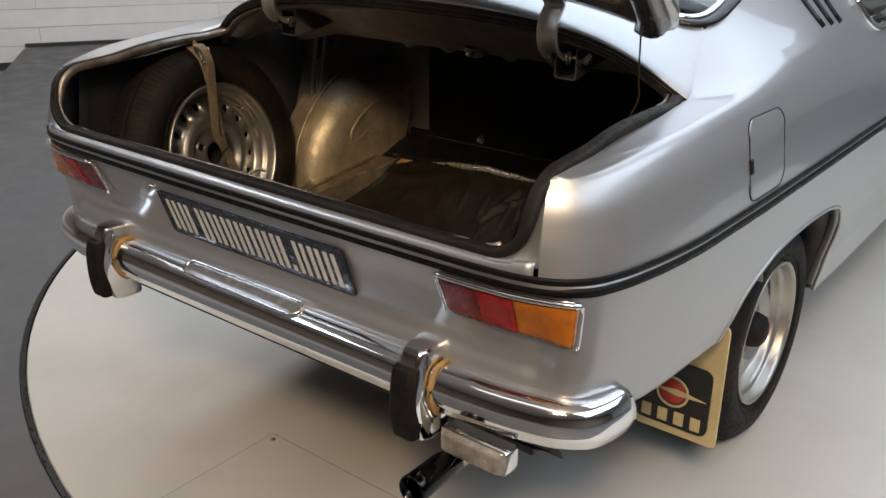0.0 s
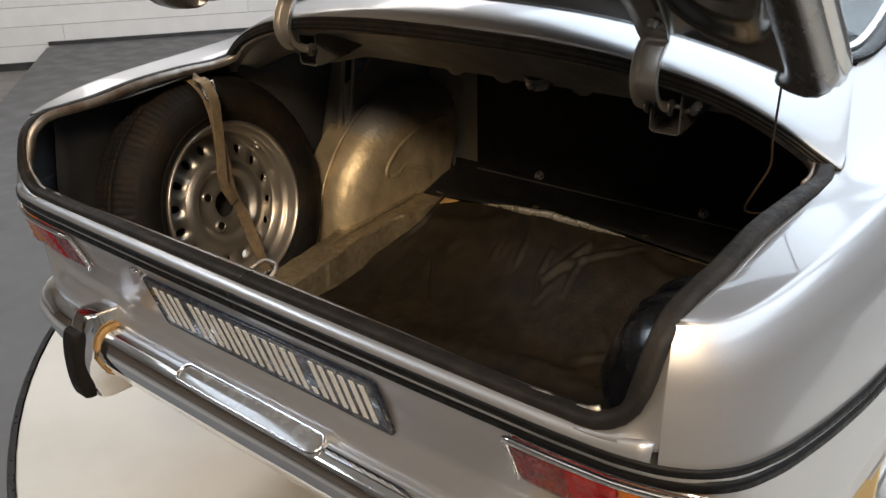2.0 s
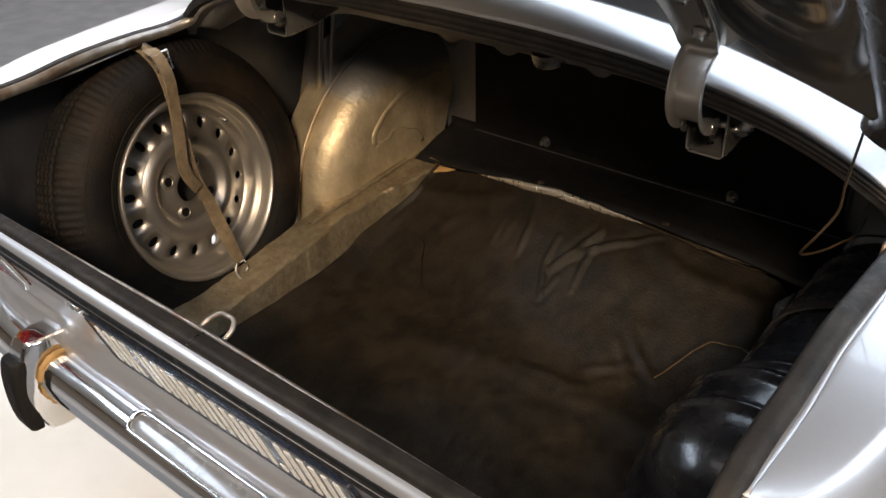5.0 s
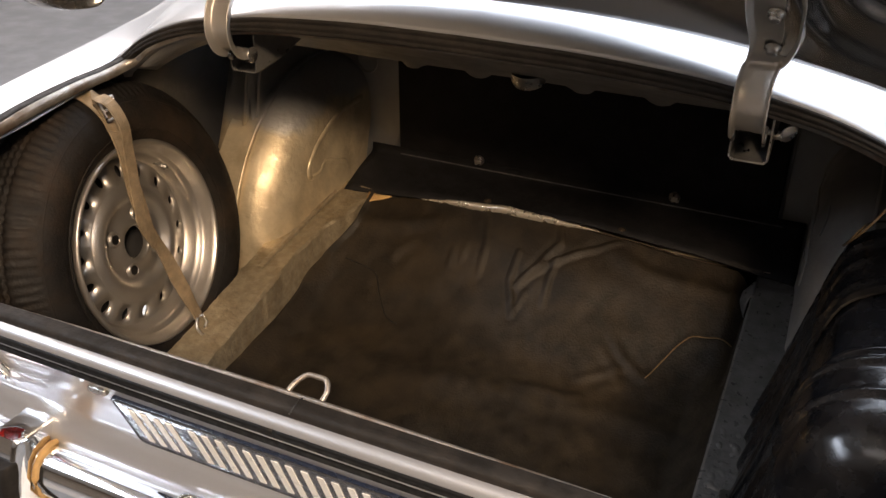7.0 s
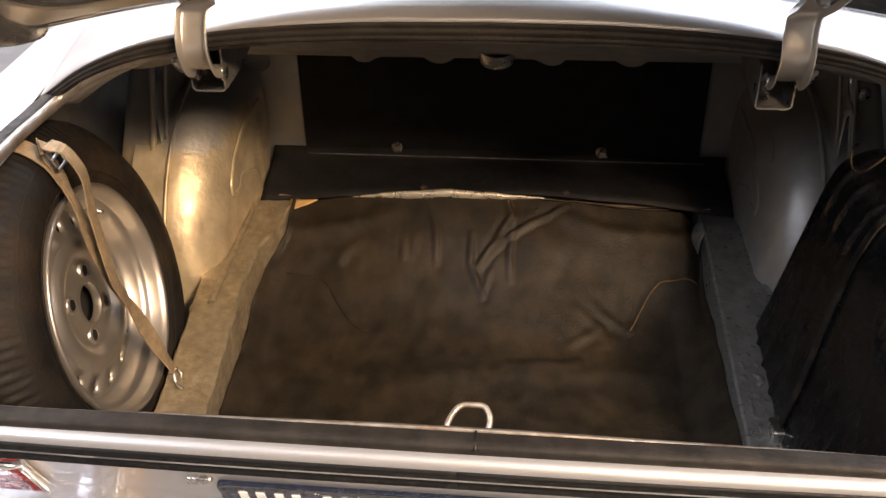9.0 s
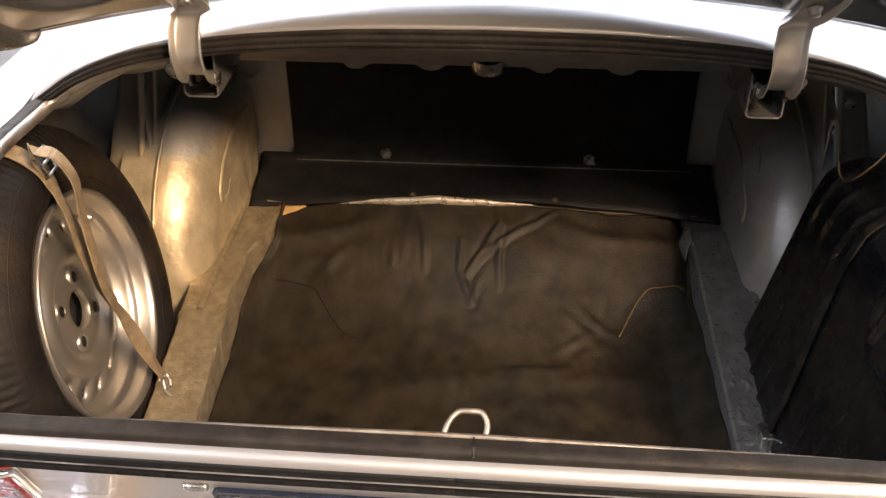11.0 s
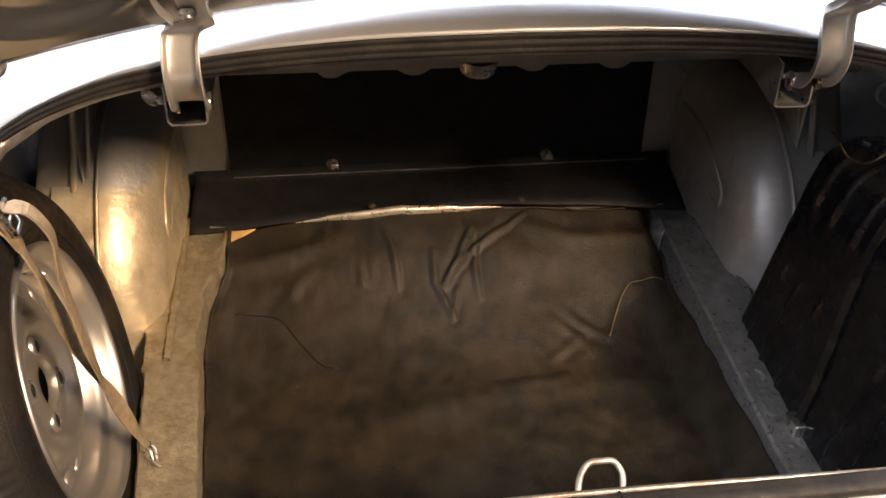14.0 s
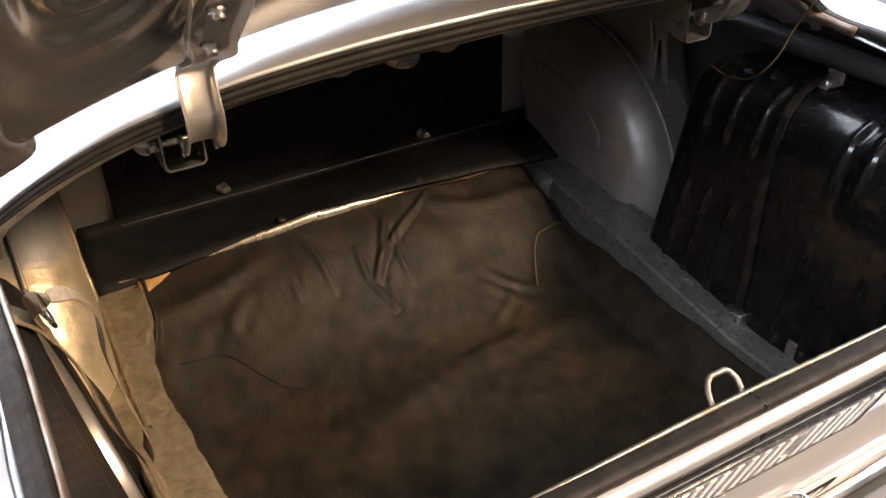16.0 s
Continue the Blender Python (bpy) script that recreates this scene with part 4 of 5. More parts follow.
def pocket(x, v):
    """Depth of the pressed hollows in the lid's inner skin."""
    d = 0.0
    for cx, cv, hx, hv in ((0.0, 0.31, 0.31, 0.155), (0.490, 0.25, 0.090, 0.185), (-0.490, 0.25, 0.090, 0.185)):
        n = 3.2 if cx == 0 else 2.5
        q = (abs((x - cx) / hx) ** n + abs((v - cv) / hv) ** n) ** (1 / n)
        e = (1 - q) * min(hx, hv)
        d = max(d, 0.014 * ease(-0.016, 0.004, e) + 0.013 * ease(0.018, 0.034, e) - 0.007 * ease(0.036, 0.046, e) + 0.009 * ease(0.048, 0.058, e))
    return d


lid = tagged(new("boot_lid"), "open silver boot lid", "")
lid.parent = car
LX, LV1 = 0.645, 0.56
outer, inner_rows = [], []
xs = np.linspace(-LX, LX, 221)
for v in np.r_[np.linspace(0, 0.05, 14)[:-1], np.linspace(0.05, LV1, 90)]:
    outer.append([tuple(lid_point(x, v, 0)) for x in xs])
    row = []
    for x in xs:
        e = min(v, LV1 - v, LX - abs(x))
        depth = 0.034 * ease(0.0, 0.012, e) - pocket(x, v)
        row.append(tuple(lid_point(x, v, -0.002 - depth)))
    inner_rows.append(row[::-1])
tail = [tuple(lid_point(x, LV1 + 0.012, -0.012)) for x in xs]
tail2 = [tuple(lid_point(x, LV1 + 0.02, -0.10)) for x in xs]
thick(link("outer_skin", *grid(outer + [tail, tail2]), PAINT, lid, "silver painted outer skin"), 0.0012)
LIDPAINT = material("satin_silver_inner_paint", (0.52, 0.505, 0.48), 0.17, 0.92, 0.03, 12, coat=0.3, rough_vary=0.015)
link("inner_skin", *grid(inner_rows), LIDPAINT, lid, "pressed inner skin with rounded hollows")
rim_line = [lid_point(x, 0.0, -0.014) for x in xs] + [lid_point(LX, v, -0.014) for v in np.linspace(0.02, LV1, 20)]
rim_line += [lid_point(x, LV1, -0.014) for x in xs[::-1]] + [lid_point(-LX, v, -0.014) for v in np.linspace(LV1, 0.02, 20)]
sweep("rolled_edge", rim_line, ring(0.016, 10, 0.016), LIDPAINT, lid, "rolled edge", up=tuple(LN), closed=True)

RIMPAINT = material("satin_grey_lid_rim", (0.27, 0.26, 0.245), 0.26, 0.85, 0.04, 14, 0.05, 120, rough_vary=0.03)
BRACKET = material("grey_painted_hinge_steel", (0.30, 0.295, 0.285), 0.36, 0.75, 0.08, 30, 0.1, 160, tint=(0.16, 0.12, 0.08), tint_scale=22, tint_amount=0.3)
ARMPAINT = material("satin_silver_hinge_steel", (0.62, 0.59, 0.54), 0.36, 0.8, 0.05, 20, 0.06, 140, rough_vary=0.04)
PLATE_V, BOLT_V = 0.145, (0.034, 0.108)
for s in (1, -1):
    rows = []
    for v in np.r_[np.linspace(-0.004, 0.03, 16)[:-1], np.linspace(0.03, LV1, 40)]:
        k = 0.25 + 0.75 * math.sqrt(max(0.0, 1 - max(0.0, (0.03 - v) / 0.034) ** 2))
        rows.append([tuple(lid_point(s * (0.622 + a * k), v, -0.040 + b * k)) for a, b in ((-0.040, 0.026), (-0.039, 0.006), (-0.034, -0.006), (-0.024, -0.012), (-0.008, -0.015), (0.006, -0.014),
                     (0.018, -0.009), (0.026, 0.0), (0.030, 0.012), (0.031, 0.030))][::-s])
    link("side_rim", *grid(rows), RIMPAINT, lid, "rolled side rim of the lid")
    hinge = new("lid_hinge")
    hinge.parent = car
    x0, x1, drop = (0.356, 0.403, 0.008) if s > 0 else (-0.418, -0.371, 0.0)
    # channel bracket under the deck
    rows = []
    for y, zt, zb in ((0.502, 1.004 - drop, 0.944 - drop), (0.516, 1.006 - drop, 0.943 - drop), (0.57, 1.0, 0.948), (0.63, 0.985, 0.962)):
        rows.append([(x0, y, zt), (x0, y, zb + 0.004), (x0 + 0.004, y, zb), (x1 - 0.004, y, zb), (x1, y, zb + 0.004), (x1, y, zt)])
    thick(link("bracket", *grid(rows), BRACKET, hinge, "channel bracket under the deck", False), 0.0025, 0)
    xc = 0.378 if s > 0 else -0.381
    w = 0.0175
    path = smooth_curve([(xc, 0.484, 0.984), (xc, 0.468, 0.986), (xc, 0.453, 0.993), (xc, 0.441, 1.008), (xc, 0.436, 1.030), (xc, 0.443, 1.056), (xc + 0.004, 0.452, 1.080)] +
                        [tuple(lid_point(xc, v, -0.041)) for v in (0.022, 0.05, 0.10, PLATE_V)], 60)
    tang = np.gradient(path, axis=0)
    rows = []
    for p, t, u in zip(path, tang / np.linalg.norm(tang, axis=1)[:, None], np.linspace(0, 1, 60)):
        up = np.array([0, -t[2], t[1]])
        hw = w + 0.009 * float(ease(0.35, 1.0, u))
        rim = 0.0085
        rows.append([tuple(p + np.array([a, 0, 0]) + up * h) for a, h in ((-hw - 0.0025, rim), (-hw - 0.0020, rim - 0.001), (-hw, -0.002), (-hw + 0.003, -0.0035), (-0.006, -0.0042), (0.006, -0.0042),
                     (hw - 0.003, -0.0035), (hw, -0.002), (hw + 0.0020, rim - 0.001), (hw + 0.0025, rim))])
    thick(link("arm", *grid(rows), ARMPAINT, hinge, "pressed steel hinge arm"), 0.002, 0)
    for v in BOLT_V:
        turned("bolt", [(0, 0.010), (0.005, 0.010), (0.0062, 0.0085), (0.0062, 0.004), (0.0095, 0.003), (0.0095, 0.0)], Matrix.Translation(lid_point(xc, v, -0.040)) @ pose(0, 0, 0, 135, 0, 0), STEEL, hinge, n=12)
    for xk in (xc - w - 0.001, xc + w + 0.001):
        turned("cheek", [(0.0, 0.0022), (0.0115, 0.0022), (0.0125, 0.001), (0.0125, -0.001), (0.0115, -0.0022), (0.0, -0.0022)], Matrix.Translation((xk, 0.484, 0.980)) @ pose(0, 0, 0, 0, 90, 0), LIDPAINT, hinge, n=24)
    rod("pivot_pin", [(x0 + 0.001, 0.506, 0.978), (x1 - 0.001, 0.506, 0.978)], 0.004, STEEL, hinge)
    xe = x1 if s > 0 else x0
    clip = rod("wing_nut", [(xe + s * 0.001, 0.514, 0.972), (xe + s * 0.012, 0.514, 0.973)], 0.0055, STEEL, hinge, "small wing nut", 12)
    rows = []
    for u in np.linspace(0, 1, 12):
        h = 0.0105 * math.sqrt(max(0.02, 1 - (2 * u - 1.05) ** 2 * 0.9))
        rows.append([(xe + s * (0.008 + 0.020 * u), 0.512 + dy, 0.972 + 0.010 * u + h * q) for q, dy in ((-1, 0.0), (-0.9, -0.0013), (0.9, -0.0013), (1, 0.0), (0.9, 0.0013), (-0.9, 0.0013))])
    v, f = grid(rows, True)
    f += [tuple(range(6))[::-1], tuple(range(66, 72))]
    link("wing", v, f, STEEL, clip)

# cable from the lid into the boot
rod("lid_cable", smooth_curve([(0.580, 0.400, 1.088), (0.567, 0.43, 1.02), (0.557, 0.455, 0.965), (0.551, 0.474, 0.925), (0.534, 0.478, 0.888), (0.515, 0.497, 0.851), (0.521, 0.56, 0.826), (0.543, 0.632, 0.822), (0.575, 0.70, 0.80)], 50), 0.0016, CABLE_BROWN, car, "thin brown cable")
# Added tube; stands for the sheen along the rolled inner wing.
rod("wing_sheen_tube", smooth_curve([(0.676, 0.735, 0.850), (0.673, 0.62, 0.853), (0.672, 0.48, 0.857), (0.675, 0.36, 0.858)], 30), 0.021, material("dark_sheen_grey", (0.045, 0.045, 0.047), 0.42, 0, 0.2, 20, 0.2, 120), car, "dark tube added for the sheen on the curved inner wing", 18)

# ---- fuel tank on the right of the boot ----
TANK_END = 0.658
PROF = smooth_curve([(0.470, 0.385), (0.452, 0.40), (0.448, 0.45), (0.470, 0.56), (0.498, 0.69), (0.515, 0.765), (0.530, 0.800), (0.565, 0.822), (0.63, 0.823), (0.70, 0.81), (0.722, 0.78)], 60)
PN = np.gradient(PROF, axis=0)
PN = np.c_[-PN[:, 1], PN[:, 0]] / np.linalg.norm(PN, axis=1)[:, None]
rows = []
for y in np.linspace(0.078, TANK_END, 150):
    e = min(y - 0.078, TANK_END - y)
    shrink = (0.075 if y < 0.3 else 0.030) * (1 - ease(0, 0.12 if y < 0.3 else 0.04, e)) ** 2
    row = []
    for j, (p, q) in enumerate(zip(PROF, PN)):
        u = j / 59
        o = 0.0
        for c in (0.585, 0.535, 0.475, 0.315, 0.262, 0.205):
            o += 0.0055 * math.exp(-((y - c) / 0.0055) ** 2) * ease(0.10, 0.16, u) * (1 - ease(0.36, 0.42, u))
            o += 0.0055 * math.exp(-((y - c) / 0.0055) ** 2) * ease(0.52, 0.57, u) * (1 - ease(0.80, 0.86, u))
        bulge = ease(0.10, 0.13, y) * (1 - ease(0.27, 0.30, y)) * ease(0.50, 0.56, u)
        o += 0.020 * bulge + 0.0015 * bumps(y, u, 0, 0.15)
        row.append((p[0] + q[0] * (o - shrink), y, p[1] + q[1] * (o - shrink)))
    rows.append(row)
verts, faces = grid(rows)
m = len(rows[0])
faces += [tuple(range(m))[::-1], tuple(range((len(rows) - 1) * m, len(rows) * m))]
STRAP_BLACK = material("worn_black_strap", (0.018, 0.017, 0.016), 0.38, 0.3, 0.4, 40, 0.2, 120, tint=(0.10, 0.08, 0.06), tint_scale=24, tint_amount=0.45)
tank = link("fuel_tank", verts, faces, TANK_BLACK, car, "ribbed black enamelled fuel tank")
path, ups = [], []
for j in range(4, 58):
    u = j / 59
    p, q = PROF[j], PN[j]
    path.append((p[0] + q[0] * 0.004, 0.392 + 0.04 * ease(0.1, 0.6, u) + 0.05 * ease(0.6, 1.0, u), p[1] + q[1] * 0.004))
    ups.append((q[0], 0, q[1]))
sweep("tank_strap", path, [(-0.0075, -0.0015), (0.0075, -0.0015), (0.0075, 0.0015), (-0.0075, 0.0015)], STRAP_BLACK, tank, "worn black metal strap", up=np.array(ups), smooth=False)
box("strap_bracket", (0.432, 0.375, 0.452), (0.452, 0.412, 0.478), STEEL, tank, "", 0.003)
clip_plate = box("strap_clip", (0.606, 0.432, 0.826), (0.650, 0.458, 0.8295), STEEL, tank, "bare metal strap clip", 0.001)
box("clip_tab", (0.640, 0.430, 0.8295), (0.644, 0.462, 0.848), STEEL, clip_plate, "", 0.001)
turned("clip_bolt", [(0, 0.008), (0.005, 0.008), (0.006, 0.007), (0.006, 0.001), (0.009, 0.0)], pose(0.622, 0.445, 0.8295), STEEL, clip_plate, n=10)
box("rail_tab", (0.448, 0.266, 0.450), (0.474, 0.288, 0.484), STEEL, car, "small upright metal tab", 0.002)

# ---- rear bumper ----
bumper = new("rear_bumper")
bumper.parent = car
bp = smooth_curve([(0.748, 0.140, 0.510), (0.745, 0.102, 0.511), (0.731, 0.056, 0.512), (0.690, 0.020, 0.514), (0.62, -0.002, 0.515), (0.5, -0.015, 0.515), (0.3, -0.018, 0.515), (0, -0.019, 0.515)], 60)
bpath = np.r_[(bp * [-1, 1, 1]), bp[::-1][1:]]
prof = [(-0.050, 0.036), (-0.030, 0.043), (-0.012, 0.040), (0.0, 0.030), (0.008, 0.012), (0.009, -0.006), (0.002, -0.022), (-0.002, -0.026), (-0.004, -0.034), (-0.014, -0.042), (-0.03, -0.042), (-0.03, -0.03), (-0.012, -0.01), (-0.02, 0.02), (-0.045, 0.03)]
sweep("bumper_bar", bpath, prof, CHROME, bumper, "curved chrome bumper bar")
# oval plate-lamp let into the top of the bar
LC, LE = np.array([-0.017, -0.003, 0.5605]), np.array([0, -0.90, -0.43])
oval = [(0.150 * np.sign(math.cos(a)) * (abs(math.cos(a)) > 1e-6) + 0.016 * math.cos(a), 0.016 * math.sin(a)) for a in np.linspace(-math.pi / 2 + 1e-4, 1.5 * math.pi - 2e-4, 41)[:-1]]


def oval_at(k, lift):
    return [LC + np.array([u * (1 - (1 - k) * 0.1), 0, 0]) + LE * v * k + np.array([0, -0.43, 0.90]) * lift for u, v in oval]


house = link("plate_lamp", *grid([oval_at(1.25, -0.014), oval_at(1.22, -0.002), oval_at(1.10, 0.003), oval_at(0.95, 0.002), oval_at(0.85, -0.003)], True), CHROME, bumper, "chrome oval number plate lamp")
v, f = grid([oval_at(0.88, -0.002), oval_at(0.5, -0.0005), oval_at(0.06, 0.0)], True)
f.append(tuple(range(len(v) - len(oval), len(v))))
link("lamp_lens", v, f, material("smoked_grey_lens", (0.16, 0.165, 0.17), 0.22, 0, 0.1, 20, coat=0.5), house, "grey lamp lens")
for x in (-0.445, 0.437):
    guard = new("overrider")
    guard.parent = bumper
    rows = []
    for z in np.linspace(0.418, 0.588, 20):
        k = (z - 0.503) / 0.085
        d = 0.070 * math.sqrt(max(0.0, 1 - 0.55 * k * k)) if z > 0.45 else 0.066 * math.sqrt(max(0.0, 1 - 0.55 * k * k))
        hw = 0.030 - 0.004 * abs(k)
        back = 0.038
        d -= 0.021
        rows.append([(x - hw, back, z), (x - hw, -d + 0.016, z), (x - hw + 0.008, -d, z), (x + hw - 0.008, -d, z), (x + hw, -d + 0.016, z), (x + hw, back, z)])
    v, f = grid(rows, True)
    v += [(x, 0.0, 0.414), (x, 0.0, 0.593)]
    f += [(len(v) - 2, (j + 1) % 6, j) for j in range(6)] + [(len(v) - 1, 114 + j, 114 + (j + 1) % 6) for j in range(6)]
    soft(link("guard_body", v, f, CHROME, guard, "chrome overrider"), 0.004, 2, 50)
    rows = []
    for z in np.linspace(0.432, 0.562, 14):
        k = (z - 0.497) / 0.065
        d = 0.045 + 0.012 * math.sqrt(max(0, 1 - 0.5 * k**4)) - 0.006 * k * k
        rows.append([(x - 0.024, -0.034, z), (x - 0.023, -d, z), (x - 0.017, -d - 0.006, z), (x + 0.017, -d - 0.006, z), (x + 0.023, -d, z), (x + 0.024, -0.034, z)])
    v, f = grid(rows, True)
    f += [tuple(range(6))[::-1], tuple(range(13 * 6, 14 * 6))]
    soft(link("rubber_pad", v, f, RUBBER, guard, "black rubber pad"), 0.003)
    for xr in (x + 0.036,):
        rod("bumper_gasket", [(xr, -0.018 - q[0] * 1.06, 0.515 + q[1] * 1.07) for q in prof[:11]], 0.0042, HESSIAN, guard, "perished amber rubber gasket", 8)

# ---- tail lamps ----


def tail_point(u, z, out, s):
    i = u * (len(PLAN) - 1)
    i0 = int(i)
    f = i - i0
    p, nn = PLAN[i0] * (1 - f) + PLAN[i0 + 1] * f, NRM[i0] * (1 - f) + NRM[i0 + 1] * f
    b = SIDE[i0] * (1 - f) + SIDE[i0 + 1] * f
    q = p - nn * ((1 - b) * rear_in(z) + b * side_in(z) + 0.004 - out)
    return (q[0] * s, q[1], z)


def at_x(x):
    j = int(np.argmax(PLAN[:, 0] > x))
    return (j - 1 + (x - PLAN[j - 1, 0]) / (PLAN[j, 0] - PLAN[j - 1, 0])) / (len(PLAN) - 1)


UA, UB, UC, UD = at_x(0.476), at_x(0.545), at_x(0.610), at_x(0.699)
ZL, ZH = 0.650, 0.722
for s in (1, -1):
    lampu = new("tail_lamp")
    lampu.parent = car

    def block(name, u0, u1, z0, z1, out, mat, label, ribs=0):
        us, vs = np.linspace(u0, u1, 24), np.linspace(0, 1, 12)
        rows = []
        for u in us:
            row = [tail_point(u, z0, -0.012, s)]
            for v in vs:
                eu = min(u - u0, u1 - u) / (u1 - u0)
                ev = min(v, 1 - v)
                o = out - 0.003 * (1 - ease(0, 0.08, ev)) - 0.003 * (1 - ease(0, 0.06, eu))
                if ribs:
                    o += 0.0012 * math.sin(v * ribs * 2 * math.pi)
                row.append(tail_point(u, z0 + (z1 - z0) * v, o, s))
            row.append(tail_point(u, z1, -0.012, s))
            rows.append(row if s < 0 else row[::-1])
        v, f = grid(rows)
        k = len(rows[0])
        f += [tuple(range(k))[::-1], tuple(range((len(rows) - 1) * k, len(rows) * k))]
        return link(name, v, f, mat, lampu, label)

    block("bezel", UA - 0.001, UD + 0.001, ZL - 0.002, ZH + 0.006, 0.007, CHROME, "chrome lamp bezel")
    block("reflector_lens", UA, UB - 0.0002, ZL, ZH, 0.016, material("deep_red_reflector", (0.17, 0.010, 0.009), 0.25, 0, 0.4, 60, 0.3, 300, coat=0.2, spec=0.3), "deep red reflector lens")
    block("brake_lens", UB, UC - 0.0002, ZL, ZH, 0.018, RED_LENS, "red brake lens", 6)
    block("indicator_lens", UC, UD, ZL, ZH, 0.018, AMBER_LENS, "amber indicator lens", 6)
    path = [tail_point(u, ZH + 0.004, 0.017, s) for u in np.linspace(UA, UD, 30)] + [tail_point(UD + 0.001, z, 0.015, s) for z in np.linspace(ZH, ZL, 8)]
    path = [tail_point(UA - 0.001, z, 0.012, s) for z in np.linspace(ZL, ZH, 8)] + path
    sweep("bezel_rail", path, ring(0.0045, 8), CHROME, lampu, "chrome rail")

# ---- display plate: its lettering is kept as plain bars ----
plate = new("display_plate")
plate.parent = car
PT, PB = np.array([0, -0.001, 0.7055]), np.array([0, 0.034, 0.606])


def plate_point(x, v, out=0.0):
    p = PB + (PT - PB) * v
    return (x, p[1] - out, p[2] - out * 0.2)


pts = [(q[0], q[1] / 0.11) for q in rounded(-0.26, 0.26, 0.0, 0.11, 0.008, 6)]
rows = [[plate_point(*q, o) for q in pts] for o in (-0.004, 0.002)]
v, f = grid(rows, True)
f += [tuple(range(len(pts)))[::-1], tuple(range(len(pts), 2 * len(pts)))]
soft(link("plate_board", v, f, PLATE_BLUE, plate, "dark blue plate board"), 0.001)
rod("plate_border", [plate_point(q[0] * 0.985, 0.5 + (q[1] - 0.5) * 0.93, 0.002) for q in pts], 0.0012, DARK_METAL, plate, "raised border", 6, True)
cells = "11 1111i11.111"
x = -0.243
pitch = 0.486 / sum({"1": 1, "i": 0.55, ".": 0.5, " ": 0.35}[c] for c in cells)
for c in cells:
    w = pitch * {"1": 1, "i": 0.55, ".": 0.5, " ": 0.35}[c]
    if c != " ":
        top = 0.85 if c != "." else 0.27
        bw = 0.0092
        for xm in ((x + 0.26 * w, x + 0.74 * w) if c == "1" else (x + w / 2,)):
            quad = [plate_point(xm + dx, vv, o) for o in (0.0005, 0.0032) for dx, vv in ((-bw / 2, 0.15), (bw / 2, 0.15), (bw / 2, top), (-bw / 2, top))]
            link("bar", quad, [(3, 2, 1, 0), (4, 5, 6, 7), (0, 1, 5, 4), (1, 2, 6, 5), (2, 3, 7, 6), (3, 0, 4, 7)], WHITE, plate, "", False)
    x += w
box("plate_clip", (-0.290, -0.006, 0.704), (-0.262, 0.004, 0.714), STEEL, plate, "small metal clip", 0.003)

# ---- reversing lamp, exhaust, mud flap ----
rev = new("reversing_lamp")
rev.parent = car
box("lamp_body", (0.478, -0.002, 0.404), (0.612, 0.035, 0.450), CHROME, rev, "chrome lamp body", 0.008)
rows = []
for u in np.linspace(0.480, 0.610, 40):
    e = min(u - 0.480, 0.610 - u)
    rows.append([(u, -0.004 - (0.010 if 0 < k < 9 else 0.0) * ease(0, 0.012, e) - 0.001 * math.sin(u * 700), 0.406 + 0.042 * k / 9) for k in range(10)])
link("ribbed_lens", *grid(rows), CLEAR_LENS, rev, "clear ribbed lens")
pipe = new("exhaust")
pipe.parent = car
ex = pose(0.500, -0.105, 0.388, -91, 0, 1)
turned("tail_trim", [(0.0165, 0.05), (0.0185, 0.0), (0.0205, -0.001), (0.0215, 0.002), (0.0212, 0.03), (0.0212, 0.085), (0.0195, 0.09), (0.0195, 0.112), (0.015, 0.114)], ex @ Matrix.Diagonal((1.2, 1.2, 1.0, 1.0)), DARK_CHROME, pipe, "black chrome tail trim", 36)
rod("chrome_sleeve", [(0.5005, -0.03, 0.387), (0.5005, 0.03, 0.386)], 0.021, CHROME, pipe, "chrome sleeve", 24)
rod("pipe", smooth_curve([(0.501, -0.06, 0.387), (0.500, 0.05, 0.384), (0.495, 0.2, 0.37), (0.47, 0.45, 0.30), (0.40, 0.8, 0.24)], 24), 0.015, DARK_METAL, pipe, "dark exhaust pipe", 14)
mud = new("mud_flap")
mud.parent = car
pts = rounded(0.545, 0.733, 0.184, 0.47, 0.014, 6)
v, f = grid([[(q[0], 0.605 + o, q[1]) for q in pts] for o in (0.006, 0.0)], True)
f += [tuple(range(len(pts)))[::-1], tuple(range(len(pts), 2 * len(pts)))]
soft(link("flap_sheet", v, f, CREAM, mud, "cream rubber flap", False), 0.002)
pts = rounded(0.545, 0.712, 0.205, 0.362, 0.020, 6)
v, f = grid([[(q[0], 0.605 + o, q[1]) for q in pts] for o in (0.001, -0.004)], True)
f += [tuple(range(len(pts)))[::-1], tuple(range(len(pts), 2 * len(pts)))]
link("black_panel", v, f, BLACK_TRIM, mud, "black panel", False)
turned("round_badge", [(0, 0.0), (0.028, 0.0), (0.028, -0.003)], pose(0.630, 0.5985, 0.290, 90, 0, 0), RED, mud, "plain red disc", 32)
rod("badge_ring", [(0.630 + 0.034 * math.cos(a), 0.599, 0.290 + 0.034 * math.sin(a)) for a in np.linspace(0, 2 * math.pi, 33)[:-1]], 0.003, CREAM, mud, "cream ring", 6, True)
